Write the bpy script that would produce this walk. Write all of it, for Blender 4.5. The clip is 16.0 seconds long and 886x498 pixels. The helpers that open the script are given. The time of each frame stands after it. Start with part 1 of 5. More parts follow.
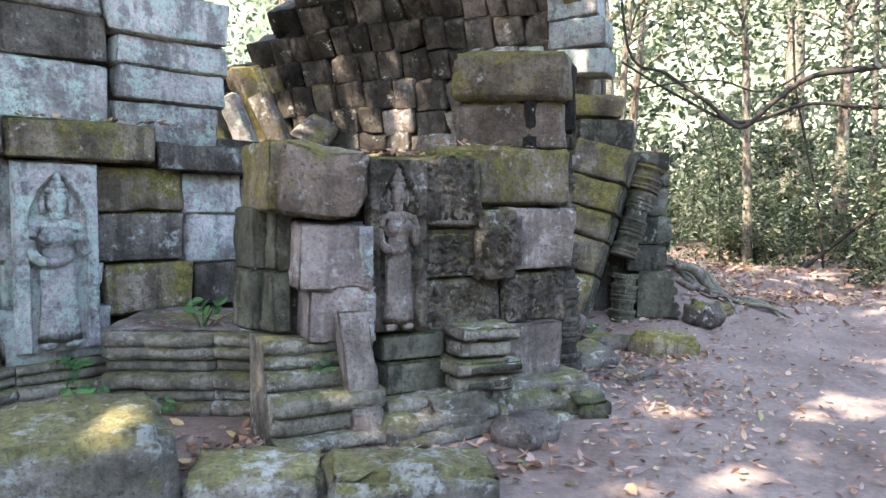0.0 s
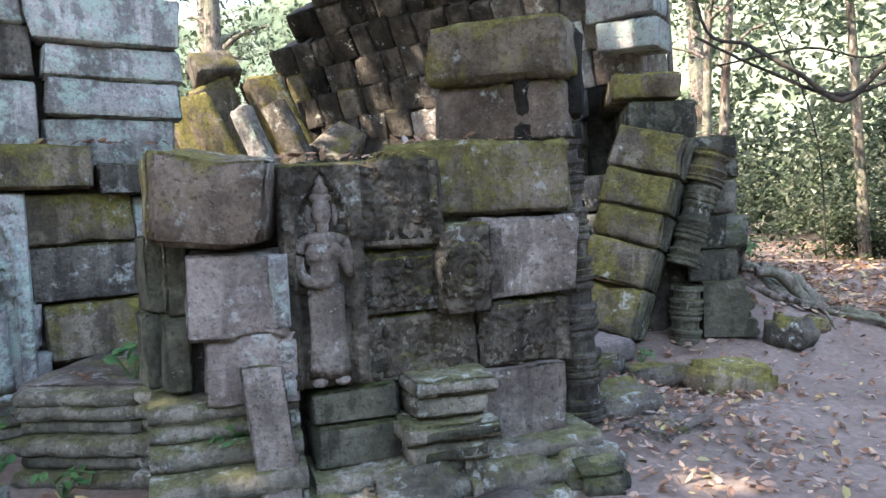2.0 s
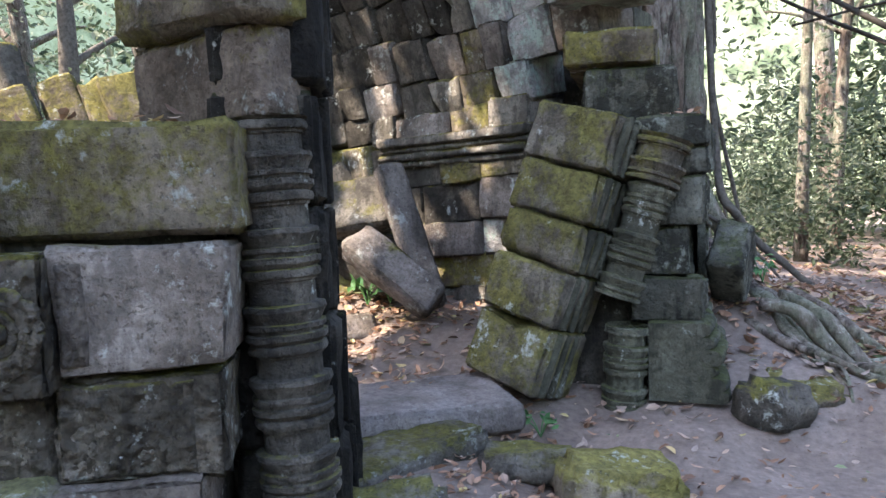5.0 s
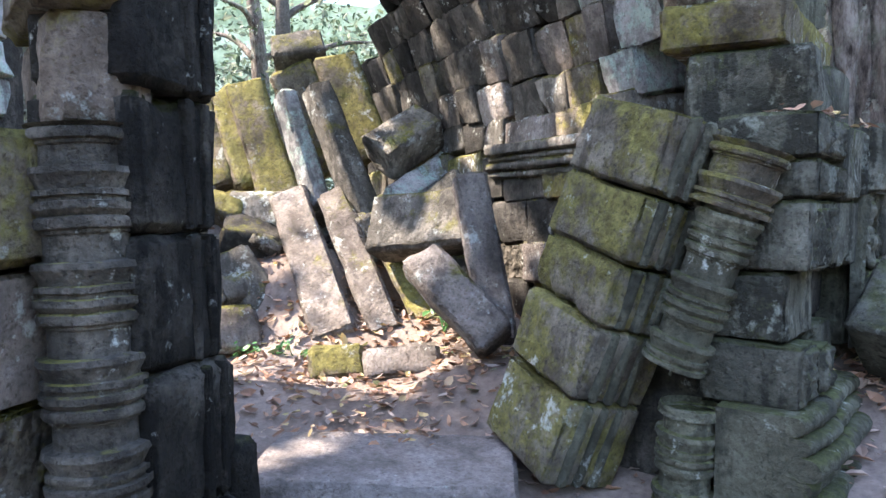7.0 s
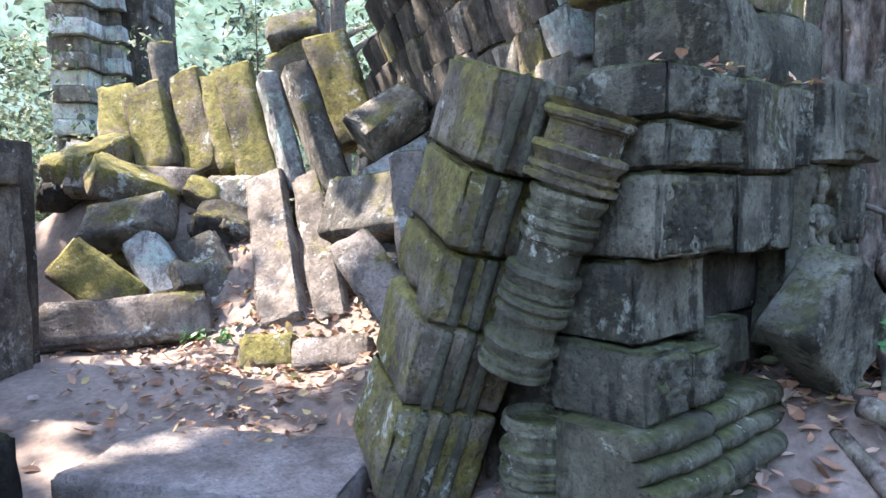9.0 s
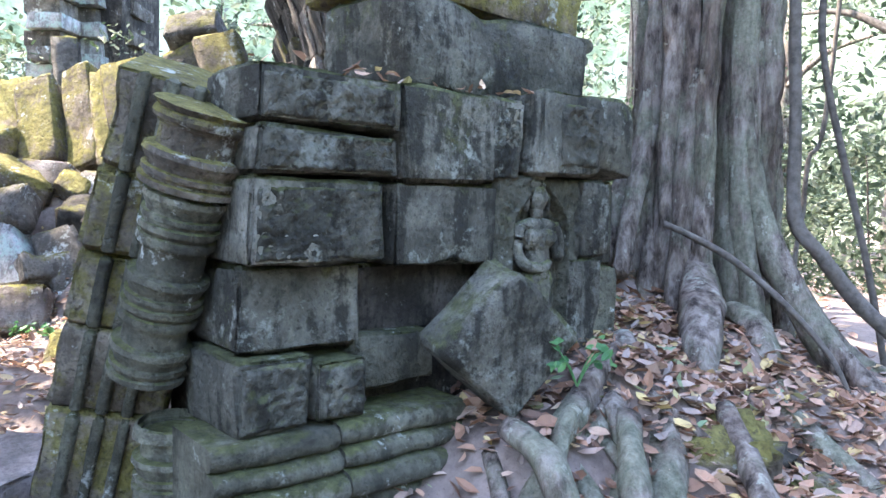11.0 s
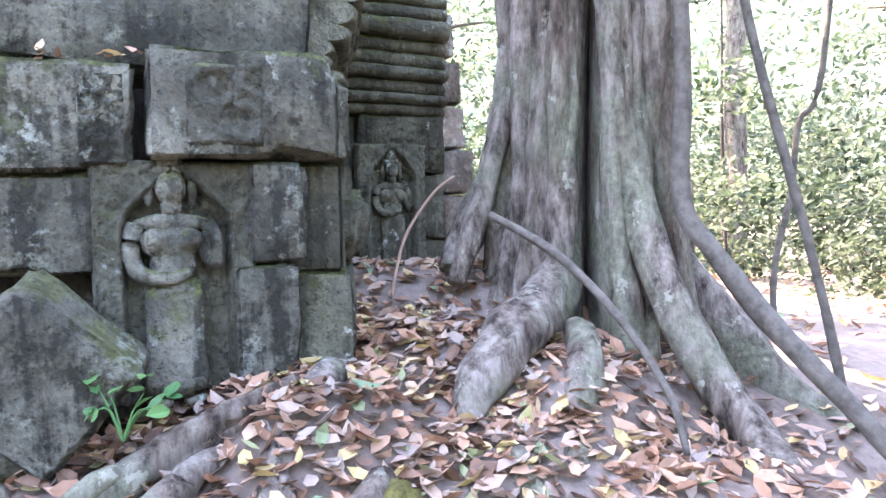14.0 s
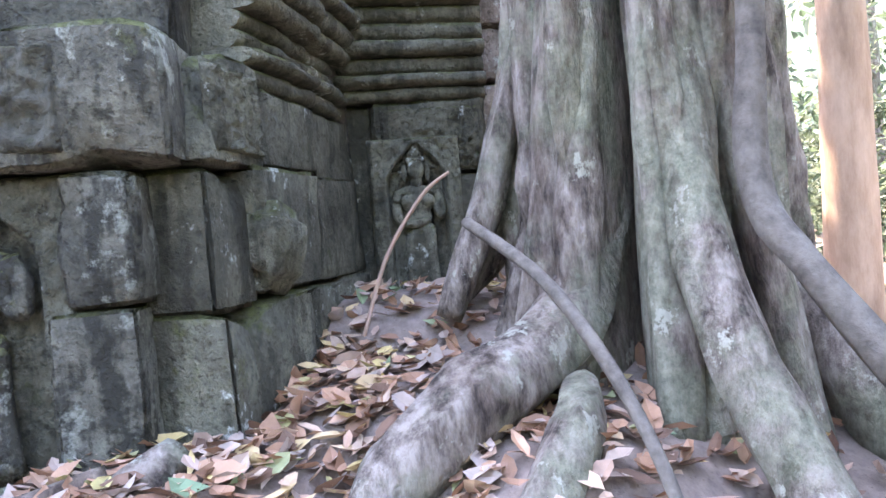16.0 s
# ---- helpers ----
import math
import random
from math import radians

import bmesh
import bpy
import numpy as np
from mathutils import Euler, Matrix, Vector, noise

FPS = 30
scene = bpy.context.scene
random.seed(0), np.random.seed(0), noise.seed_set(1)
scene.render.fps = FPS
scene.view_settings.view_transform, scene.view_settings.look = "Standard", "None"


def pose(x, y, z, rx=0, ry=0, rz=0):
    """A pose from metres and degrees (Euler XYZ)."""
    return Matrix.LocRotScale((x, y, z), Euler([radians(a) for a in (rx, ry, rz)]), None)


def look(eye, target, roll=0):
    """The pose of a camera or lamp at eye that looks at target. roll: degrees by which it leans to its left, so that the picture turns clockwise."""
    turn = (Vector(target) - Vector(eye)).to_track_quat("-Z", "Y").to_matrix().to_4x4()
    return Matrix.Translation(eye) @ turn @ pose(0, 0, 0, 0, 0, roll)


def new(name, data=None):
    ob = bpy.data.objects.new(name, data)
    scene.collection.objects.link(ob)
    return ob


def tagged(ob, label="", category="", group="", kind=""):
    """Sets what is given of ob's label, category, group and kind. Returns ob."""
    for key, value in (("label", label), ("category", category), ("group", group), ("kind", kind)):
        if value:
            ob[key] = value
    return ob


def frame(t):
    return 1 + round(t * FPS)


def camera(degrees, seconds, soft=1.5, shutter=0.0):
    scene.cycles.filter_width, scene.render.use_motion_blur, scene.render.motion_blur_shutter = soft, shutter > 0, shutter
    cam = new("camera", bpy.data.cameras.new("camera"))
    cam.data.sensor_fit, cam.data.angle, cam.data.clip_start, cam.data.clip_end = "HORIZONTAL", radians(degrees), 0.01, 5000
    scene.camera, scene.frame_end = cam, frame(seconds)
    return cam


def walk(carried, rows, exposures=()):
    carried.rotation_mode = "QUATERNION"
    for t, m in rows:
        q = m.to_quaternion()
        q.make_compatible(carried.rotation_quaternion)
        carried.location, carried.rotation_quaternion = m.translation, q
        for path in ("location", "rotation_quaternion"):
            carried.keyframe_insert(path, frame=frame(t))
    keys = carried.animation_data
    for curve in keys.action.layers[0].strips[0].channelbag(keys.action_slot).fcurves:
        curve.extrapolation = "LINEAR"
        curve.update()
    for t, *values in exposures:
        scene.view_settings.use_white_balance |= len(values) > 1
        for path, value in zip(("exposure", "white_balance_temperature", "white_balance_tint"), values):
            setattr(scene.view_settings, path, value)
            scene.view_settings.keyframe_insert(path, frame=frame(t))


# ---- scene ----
cam = camera(64.3, 16.0)
PATH = [
    (0, (0.031, -0.094, 1.529), (0.02, 1.902, 1.397), 0.3),
    (0.5, (0.254, 0.104, 1.541), (0.14, 2.099, 1.467), -0.4),
    (1, (0.52, 0.346, 1.548), (0.269, 2.322, 1.366), 0.2),
    (1.5, (0.669, 0.702, 1.54), (0.452, 2.682, 1.363), -1.8),
    (2, (0.833, 1.057, 1.551), (0.524, 3.03, 1.44), -2.9),
    (2.5, (1.106, 1.385, 1.582), (0.601, 3.315, 1.443), -0.7),
    (3, (1.345, 1.737, 1.563), (0.825, 3.664, 1.423), -1.5),
    (3.5, (1.59, 2.08, 1.561), (1.092, 4.013, 1.443), -3.4),
    (4, (1.935, 2.401, 1.566), (1.364, 4.314, 1.441), 0.2),
    (4.2, (2.067, 2.519, 1.565), (1.524, 4.439, 1.438), -1.0),
    (6.3, (2.976, 4.103, 1.672), (2.014, 5.853, 1.56), -3.3),
    (6.5, (3.037, 4.235, 1.666), (2.064, 5.98, 1.576), -3.4),
    (7, (3.252, 4.506, 1.677), (1.974, 6.041, 1.564), -0.4),
    (7.5, (3.383, 4.773, 1.663), (1.908, 6.12, 1.561), -2.0),
    (8, (3.456, 5.055, 1.664), (1.942, 6.36, 1.612), -2.1),
    (8.5, (3.646, 5.364, 1.649), (2.131, 6.668, 1.584), -0.7),
    (9, (3.882, 5.67, 1.629), (2.388, 6.992, 1.48), -1.0),
    (9.5, (4.064, 6.01, 1.625), (2.626, 7.391, 1.473), -0.7),
    (10, (4.309, 6.292, 1.632), (2.939, 7.744, 1.515), 0.1),
    (10.2, (4.435, 6.405, 1.649), (3.042, 7.835, 1.522), 1.6),
    (12.3, (5.162, 7.691, 1.561), (3.471, 8.756, 1.481), -3.5),
    (12.5, (5.212, 7.853, 1.564), (3.521, 8.918, 1.494), -2.9),
    (13, (5.238, 8.294, 1.559), (3.568, 9.392, 1.48), -2.5),
    (13.5, (5.283, 8.702, 1.563), (3.527, 9.658, 1.495), -1.0),
    (14, (5.287, 9.127, 1.572), (3.487, 9.99, 1.449), -1.1),
    (14.5, (5.159, 9.484, 1.568), (3.441, 10.497, 1.422), -1.2),
    (15, (5.006, 9.849, 1.569), (3.174, 10.638, 1.422), -1.8),
    (15.5, (4.847, 10.157, 1.528), (2.905, 10.629, 1.448), -2.7),
    (16, (4.669, 10.427, 1.533), (2.689, 10.699, 1.453), -4.7),
]
LOOKS = [(0, 3.52, 7300, 18), (4.2, 3.1, 7150, 17), (6.3, 3.45, 6750, 17), (10.2, 3.85, 6450, 17), (12.3, 4.5, 6900, 22), (16, 4.93, 7350, 26)]
walk(cam, [(t, look(eye, target, roll)) for t, eye, target, roll in PATH], LOOKS)

# ---- light ----
world = bpy.data.worlds.new("sky")
scene.world = world
world.use_nodes = True
wn = world.node_tree
sky = wn.nodes.new("ShaderNodeTexSky")
sky.sky_type = "NISHITA"
sky.sun_disc = False
SUN_EL, SUN_AZ = 50.0, 235.0
sky.sun_elevation, sky.sun_rotation = radians(SUN_EL), radians(SUN_AZ)
wn.links.new(sky.outputs[0], wn.nodes["Background"].inputs[0])
wn.nodes["Background"].inputs[1].default_value = 0.15
sun = new("sun", bpy.data.lights.new("sun", "SUN"))
sun.data.energy, sun.data.angle, sun.data.color = 2.2, radians(0.6), (1.0, 0.93, 0.82)
sd = Vector((math.sin(radians(SUN_AZ)) * math.cos(radians(SUN_EL)), math.cos(radians(SUN_AZ)) * math.cos(radians(SUN_EL)), math.sin(radians(SUN_EL))))
sun.matrix_world = look(sd * 40, (0, 0, 0))

# ---- materials ----
def nodes_of(name):
    m = bpy.data.materials.new(name)
    m.use_nodes = True
    return m, m.node_tree, m.node_tree.nodes["Principled BSDF"]


def nd(nt, kind, **kw):
    n = nt.nodes.new(kind)
    for k, v in kw.items():
        n.inputs[k].default_value = v
    return n


def ramp(nt, src, stops):
    r = nt.nodes.new("ShaderNodeValToRGB")
    els = r.color_ramp.elements
    while len(els) < len(stops):
        els.new(0.5)
    for e, (p, c) in zip(els, stops):
        e.position = p
        e.color = (*c, 1) if len(c) == 3 else c
    nt.links.new(src, r.inputs[0])
    return r


def mixc(nt, fac, a, b, mode="MIX"):
    m = nt.nodes.new("ShaderNodeMix")
    m.data_type, m.blend_type = "RGBA", mode
    for s, v in ((0, fac), (6, a), (7, b)):
        if hasattr(v, "links"):
            nt.links.new(v, m.inputs[s])
        elif s == 0:
            m.inputs[0].default_value = v
        else:
            m.inputs[s].default_value = (*v, 1)
    return m.outputs[2]


def maths(nt, op, a, b=0.0):
    m = nt.nodes.new("ShaderNodeMath")
    m.operation = op
    for s, v in ((0, a), (1, b)):
        if hasattr(v, "links"):
            nt.links.new(v, m.inputs[s])
        else:
            m.inputs[s].default_value = v
    return m.outputs[0]


def stone_mat(name, dark, mid, light, moss=(0.16, 0.15, 0.035), moss_amt=0.5, lichen=0.3, lichen_col=(0.52, 0.55, 0.5), carve=0.0, stain=0.5):
    """Weathered sandstone: mottled grain, dark water stains, moss on upper faces, pale lichen spots."""
    m, nt, b = nodes_of(name)
    geo = nt.nodes.new("ShaderNodeNewGeometry")
    oi = nt.nodes.new("ShaderNodeObjectInfo")
    shift = nt.nodes.new("ShaderNodeVectorMath")
    shift.operation = "SCALE"
    comb = nt.nodes.new("ShaderNodeCombineXYZ")
    nt.links.new(oi.outputs["Random"], comb.inputs[0])
    nt.links.new(oi.outputs["Random"], comb.inputs[2])
    nt.links.new(comb.outputs[0], shift.inputs[0])
    shift.inputs["Scale"].default_value = 7.0
    add = nt.nodes.new("ShaderNodeVectorMath")
    nt.links.new(geo.outputs["Position"], add.inputs[0])
    nt.links.new(shift.outputs[0], add.inputs[1])
    pos = add.outputs[0]

    def noise_at(scale, detail=5.0, rough=0.6, vec=pos):
        n = nd(nt, "ShaderNodeTexNoise", Scale=scale, Detail=detail, Roughness=rough)
        nt.links.new(vec, n.inputs["Vector"])
        return n.outputs["Fac"]

    big, fine = noise_at(2.6), noise_at(30.0, 6.0, 0.75)
    c = ramp(nt, big, [(0.32, dark), (0.5, mid), (0.68, light)]).outputs[0]
    c = mixc(nt, 0.5, c, ramp(nt, fine, [(0.3, (0.2, 0.2, 0.2)), (0.65, (0.76, 0.74, 0.72))]).outputs[0], "OVERLAY")
    # vertical run-off stains
    stretch = nt.nodes.new("ShaderNodeMapping")
    stretch.inputs["Scale"].default_value = (5.0, 5.0, 0.7)
    nt.links.new(pos, stretch.inputs[0])
    rag = maths(nt, "MULTIPLY", maths(nt, "ADD", noise_at(13.0, 6.0, 0.7), -0.5), 0.55)
    st = ramp(nt, maths(nt, "ADD", noise_at(1.3, 4.0, 0.6, stretch.outputs[0]), rag), [(0.5, (0, 0, 0)), (0.6, (min(0.9, stain * 1.3),) * 3)]).outputs[0]
    c = mixc(nt, st, c, tuple(v * 0.28 for v in mid))
    # moss
    sep = nt.nodes.new("ShaderNodeSeparateXYZ")
    nt.links.new(geo.outputs["Normal"], sep.inputs[0])
    up = maths(nt, "MULTIPLY", maths(nt, "MAXIMUM", sep.outputs[2], 0.0), 0.28)
    mo = maths(nt, "ADD", maths(nt, "ADD", maths(nt, "ADD", noise_at(2.1, 6.0, 0.65), rag), up), moss_amt - 0.75)
    mf = ramp(nt, mo, [(0.31, (0, 0, 0)), (0.46, (0.88, 0.88, 0.88))]).outputs[0]
    mcol = mixc(nt, ramp(nt, noise_at(15.0, 6.0, 0.7), [(0.34, (0, 0, 0)), (0.68, (1, 1, 1))]).outputs[0], tuple(v * 0.5 for v in moss), tuple(v * 1.45 for v in moss))
    c = mixc(nt, mf, c, mcol)
    # lichen
    li = maths(nt, "ADD", maths(nt, "MULTIPLY", noise_at(3.1, 7.0, 0.7), 0.7), maths(nt, "MULTIPLY", noise_at(17.0, 5.0, 0.7), 0.45))
    lf = ramp(nt, li, [(0.69 - 0.16 * lichen, (0, 0, 0)), (0.75 - 0.12 * lichen, (0.8, 0.8, 0.8))]).outputs[0]
    c = mixc(nt, lf, c, lichen_col)
    # pits and dark specks
    pit = ramp(nt, noise_at(48.0, 3.0, 0.6), [(0.56, (0, 0, 0)), (0.68, (0.6, 0.6, 0.6))]).outputs[0]
    c = mixc(nt, pit, c, tuple(v * 0.8 for v in dark))
    tint = maths(nt, "ADD", maths(nt, "MULTIPLY", oi.outputs["Random"], 0.5), 0.72)
    hsv = nt.nodes.new("ShaderNodeHueSaturation")
    nt.links.new(tint, hsv.inputs["Value"])
    nt.links.new(c, hsv.inputs["Color"])
    nt.links.new(hsv.outputs[0], b.inputs["Base Color"])
    b.inputs["Roughness"].default_value = 0.92
    b.inputs["Specular IOR Level"].default_value = 0.2
    h = maths(nt, "ADD", maths(nt, "MULTIPLY", fine, 0.5), maths(nt, "MULTIPLY", noise_at(8.0, 6.0, 0.68), 1.25))
    h = maths(nt, "ADD", h, maths(nt, "MULTIPLY", pit, -0.22))
    if carve:
        vo = nd(nt, "ShaderNodeTexVoronoi", Scale=13.0)
        vo.feature = "SMOOTH_F1"
        warp = nd(nt, "ShaderNodeTexNoise", Scale=9.0, Detail=2.0)
        nt.links.new(pos, warp.inputs["Vector"])
        w2 = nt.nodes.new("ShaderNodeVectorMath")
        w2.operation = "MULTIPLY_ADD"
        nt.links.new(warp.outputs["Color"], w2.inputs[0])
        w2.inputs[1].default_value = (0.14, 0.14, 0.14)
        nt.links.new(pos, w2.inputs[2])
        nt.links.new(w2.outputs[0], vo.inputs["Vector"])
        h = maths(nt, "ADD", h, maths(nt, "MULTIPLY", vo.outputs["Distance"], -carve * 3.0))
    bump = nd(nt, "ShaderNodeBump", Strength=1.0, Distance=0.045 if not carve else 0.055)
    nt.links.new(h, bump.inputs["Height"])
    nt.links.new(bump.outputs[0], b.inputs["Normal"])
    return m


GREY = stone_mat("grey_sandstone", (0.07, 0.063, 0.052), (0.165, 0.15, 0.125), (0.3, 0.275, 0.235), moss_amt=0.38, lichen=0.35)
MOSSY = stone_mat("mossy_sandstone", (0.075, 0.062, 0.046), (0.185, 0.155, 0.115), (0.33, 0.28, 0.215), moss_amt=0.6, lichen=0.25, moss=(0.21, 0.187, 0.052))
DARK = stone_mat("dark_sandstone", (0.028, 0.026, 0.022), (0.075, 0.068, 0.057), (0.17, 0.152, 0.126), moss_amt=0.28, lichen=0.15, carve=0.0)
CARVED = stone_mat("carved_sandstone", (0.038, 0.033, 0.026), (0.11, 0.096, 0.074), (0.23, 0.2, 0.16), moss_amt=0.42, lichen=0.3, carve=0.8)
PALE = stone_mat("pale_lichen_sandstone", (0.19, 0.19, 0.18), (0.41, 0.4, 0.385), (0.58, 0.565, 0.54), moss_amt=0.3, lichen=0.8, lichen_col=(0.46, 0.6, 0.52), stain=0.5)
WARM = stone_mat("pinkish_sandstone", (0.09, 0.075, 0.062), (0.21, 0.18, 0.155), (0.35, 0.31, 0.275), moss_amt=0.3, lichen=0.3, stain=0.35)
FLAG = stone_mat("trodden_sandstone", (0.16, 0.135, 0.12), (0.27, 0.235, 0.215), (0.36, 0.32, 0.3), moss_amt=0.05, lichen=0.0, stain=0.2)
DAMP = stone_mat("grey_green_sandstone", (0.042, 0.042, 0.034), (0.112, 0.111, 0.088), (0.215, 0.212, 0.172), moss_amt=0.44, lichen=0.3, lichen_col=(0.3, 0.32, 0.27), moss=(0.1, 0.11, 0.045), stain=0.75)
MOSSD = stone_mat("dark_mossy_sandstone", (0.05, 0.043, 0.034), (0.15, 0.132, 0.102), (0.28, 0.25, 0.2), moss_amt=0.58, lichen=0.25, moss=(0.17, 0.155, 0.045), stain=0.45)
BLACK = stone_mat("near_black_sandstone", (0.009, 0.008, 0.007), (0.026, 0.024, 0.02), (0.085, 0.078, 0.066), moss_amt=0.3, lichen=0.15, moss=(0.06, 0.065, 0.02), stain=0.8)
DEEP = stone_mat("damp_green_sandstone", (0.055, 0.055, 0.042), (0.12, 0.12, 0.088), (0.2, 0.2, 0.15), moss_amt=0.42, lichen=0.1, moss=(0.085, 0.095, 0.035))


def simple_mat(name, stops, scale=6.0, rough=0.85, bump=0.3, island=False, stretch=(1, 1, 1), trans=0.0):
    m, nt, b = nodes_of(name)
    geo = nt.nodes.new("ShaderNodeNewGeometry")
    mp = nt.nodes.new("ShaderNodeMapping")
    mp.inputs["Scale"].default_value = stretch
    nt.links.new(geo.outputs["Position"], mp.inputs[0])
    n = nd(nt, "ShaderNodeTexNoise", Scale=scale, Detail=7.0, Roughness=0.65)
    nt.links.new(mp.outputs[0], n.inputs["Vector"])
    src = geo.outputs["Random Per Island"] if island else n.outputs["Fac"]
    c = ramp(nt, src, stops).outputs[0]
    if island:
        c = mixc(nt, 0.35, c, n.outputs["Fac"], "OVERLAY")
    nt.links.new(c, b.inputs["Base Color"])
    b.inputs["Roughness"].default_value = rough
    b.inputs["Specular IOR Level"].default_value = 0.25
    if bump:
        bp = nd(nt, "ShaderNodeBump", Strength=bump, Distance=0.03)
        nt.links.new(n.outputs["Fac"], bp.inputs["Height"])
        nt.links.new(bp.outputs[0], b.inputs["Normal"])
    if trans:
        tr = nt.nodes.new("ShaderNodeBsdfTranslucent")
        nt.links.new(c, tr.inputs[0])
        mx = nt.nodes.new("ShaderNodeMixShader")
        mx.inputs[0].default_value = trans
        nt.links.new(b.outputs[0], mx.inputs[1])
        nt.links.new(tr.outputs[0], mx.inputs[2])
        nt.links.new(mx.outputs[0], nt.nodes["Material Output"].inputs[0])
    return m


def ground_mat():
    m, nt, b = nodes_of("trodden_earth")
    geo = nt.nodes.new("ShaderNodeNewGeometry")

    def nz(scale, d=6.0):
        n = nd(nt, "ShaderNodeTexNoise", Scale=scale, Detail=d, Roughness=0.65)
        nt.links.new(geo.outputs["Position"], n.inputs["Vector"])
        return n.outputs["Fac"]
    c = ramp(nt, nz(0.9), [(0.3, (0.13, 0.098, 0.08)), (0.55, (0.22, 0.178, 0.152)), (0.8, (0.29, 0.24, 0.21))]).outputs[0]
    c = mixc(nt, 0.6, c, ramp(nt, nz(22.0), [(0.3, (0.28, 0.27, 0.26)), (0.7, (0.7, 0.68, 0.66))]).outputs[0], "OVERLAY")
    spots = ramp(nt, nz(60.0, 3.0), [(0.62, (0, 0, 0)), (0.7, (0.7, 0.7, 0.7))]).outputs[0]
    c = mixc(nt, spots, c, (0.10, 0.07, 0.05))
    nt.links.new(c, b.inputs["Base Color"])
    b.inputs["Roughness"].default_value = 0.95
    b.inputs["Specular IOR Level"].default_value = 0.15
    bp = nd(nt, "ShaderNodeBump", Strength=0.6, Distance=0.03)
    nt.links.new(maths(nt, "ADD", nz(6.0), maths(nt, "MULTIPLY", nz(40.0), 0.5)), bp.inputs["Height"])
    nt.links.new(bp.outputs[0], b.inputs["Normal"])
    return m


PALEMOSS = stone_mat("pale_mossy_sandstone", (0.12, 0.115, 0.095), (0.27, 0.255, 0.21), (0.43, 0.41, 0.36), moss_amt=0.5, lichen=0.5, moss=(0.25, 0.235, 0.09), stain=0.25)
BASE = stone_mat("grey_green_plinth_sandstone", (0.1, 0.092, 0.073), (0.24, 0.222, 0.178), (0.39, 0.365, 0.3), moss_amt=0.42, lichen=0.4, moss=(0.16, 0.16, 0.07), stain=0.4)
BROWN = stone_mat("brown_mossy_sandstone", (0.11, 0.086, 0.066), (0.245, 0.195, 0.155), (0.37, 0.305, 0.25), moss_amt=0.46, lichen=0.35, moss=(0.22, 0.19, 0.055), stain=0.3)
PINK = stone_mat("pale_pink_sandstone", (0.17, 0.14, 0.125), (0.33, 0.28, 0.255), (0.46, 0.4, 0.37), moss_amt=0.2, lichen=0.45, stain=0.3)
EARTH = ground_mat()
def bark_mat():
    m, nt, b = nodes_of("grey_root_bark")
    geo = nt.nodes.new("ShaderNodeNewGeometry")

    def nz(scale, stretch=(1, 1, 1), d=6.0):
        mp = nt.nodes.new("ShaderNodeMapping")
        mp.inputs["Scale"].default_value = stretch
        nt.links.new(geo.outputs["Position"], mp.inputs[0])
        n = nd(nt, "ShaderNodeTexNoise", Scale=scale, Detail=d, Roughness=0.7)
        nt.links.new(mp.outputs[0], n.inputs["Vector"])
        return n.outputs["Fac"]
    streak = nz(13.0, (1, 1, 0.35))
    c = ramp(nt, streak, [(0.36, (0.035, 0.027, 0.022)), (0.48, (0.15, 0.122, 0.1)), (0.62, (0.3, 0.26, 0.22))]).outputs[0]
    c = mixc(nt, ramp(nt, nz(1.7), [(0.46, (0, 0, 0)), (0.58, (0.75, 0.75, 0.75))]).outputs[0], c, ramp(nt, nz(26.0), [(0.35, (0.1, 0.11, 0.07)), (0.65, (0.27, 0.28, 0.2))]).outputs[0])
    c = mixc(nt, ramp(nt, nz(7.0, (1, 1, 0.8), 5.0), [(0.6, (0, 0, 0)), (0.64, (0.8, 0.8, 0.8))]).outputs[0], c, (0.35, 0.35, 0.28))
    c = mixc(nt, ramp(nt, nz(1.9, (1, 1, 0.3)), [(0.5, (0, 0, 0)), (0.62, (0.8, 0.8, 0.8))]).outputs[0], c, ramp(nt, streak, [(0.35, (0.03, 0.022, 0.018)), (0.65, (0.15, 0.105, 0.08))]).outputs[0])
    nt.links.new(c, b.inputs["Base Color"])
    b.inputs["Roughness"].default_value = 0.9
    b.inputs["Specular IOR Level"].default_value = 0.2
    bp = nd(nt, "ShaderNodeBump", Strength=1.0, Distance=0.04)
    nt.links.new(maths(nt, "ADD", streak, maths(nt, "MULTIPLY", nz(40.0, (1, 1, 0.6)), 0.4)), bp.inputs["Height"])
    nt.links.new(bp.outputs[0], b.inputs["Normal"])
    return m


BARK = bark_mat()
BARK_DARK = simple_mat("dark_vine_bark", [(0.3, (0.05, 0.043, 0.036)), (0.6, (0.13, 0.115, 0.095))], scale=14.0, bump=0.5)
# near-black bark: the backlit silhouette of lianas and saplings is in its colour
BRANCH = simple_mat("silhouette_bark", [(0.3, (0.018, 0.016, 0.013)), (0.7, (0.06, 0.052, 0.042))], scale=14.0, bump=0.5)
BARK_WARM = simple_mat("tan_trunk_bark", [(0.3, (0.22, 0.14, 0.09)), (0.6, (0.42, 0.29, 0.2)), (0.8, (0.5, 0.38, 0.28))], scale=3.0, bump=0.4, stretch=(2, 2, 0.6))
LITTER = simple_mat("dry_fallen_leaves", [(0.0, (0.1, 0.06, 0.042)), (0.3, (0.29, 0.16, 0.1)), (0.5, (0.45, 0.265, 0.17)), (0.68, (0.31, 0.255, 0.22)), (0.85, (0.5, 0.345, 0.245)), (0.95, (0.52, 0.4, 0.17)), (1.0, (0.14, 0.21, 0.12))], scale=20, rough=0.6, bump=0.15, island=True, trans=0.15)
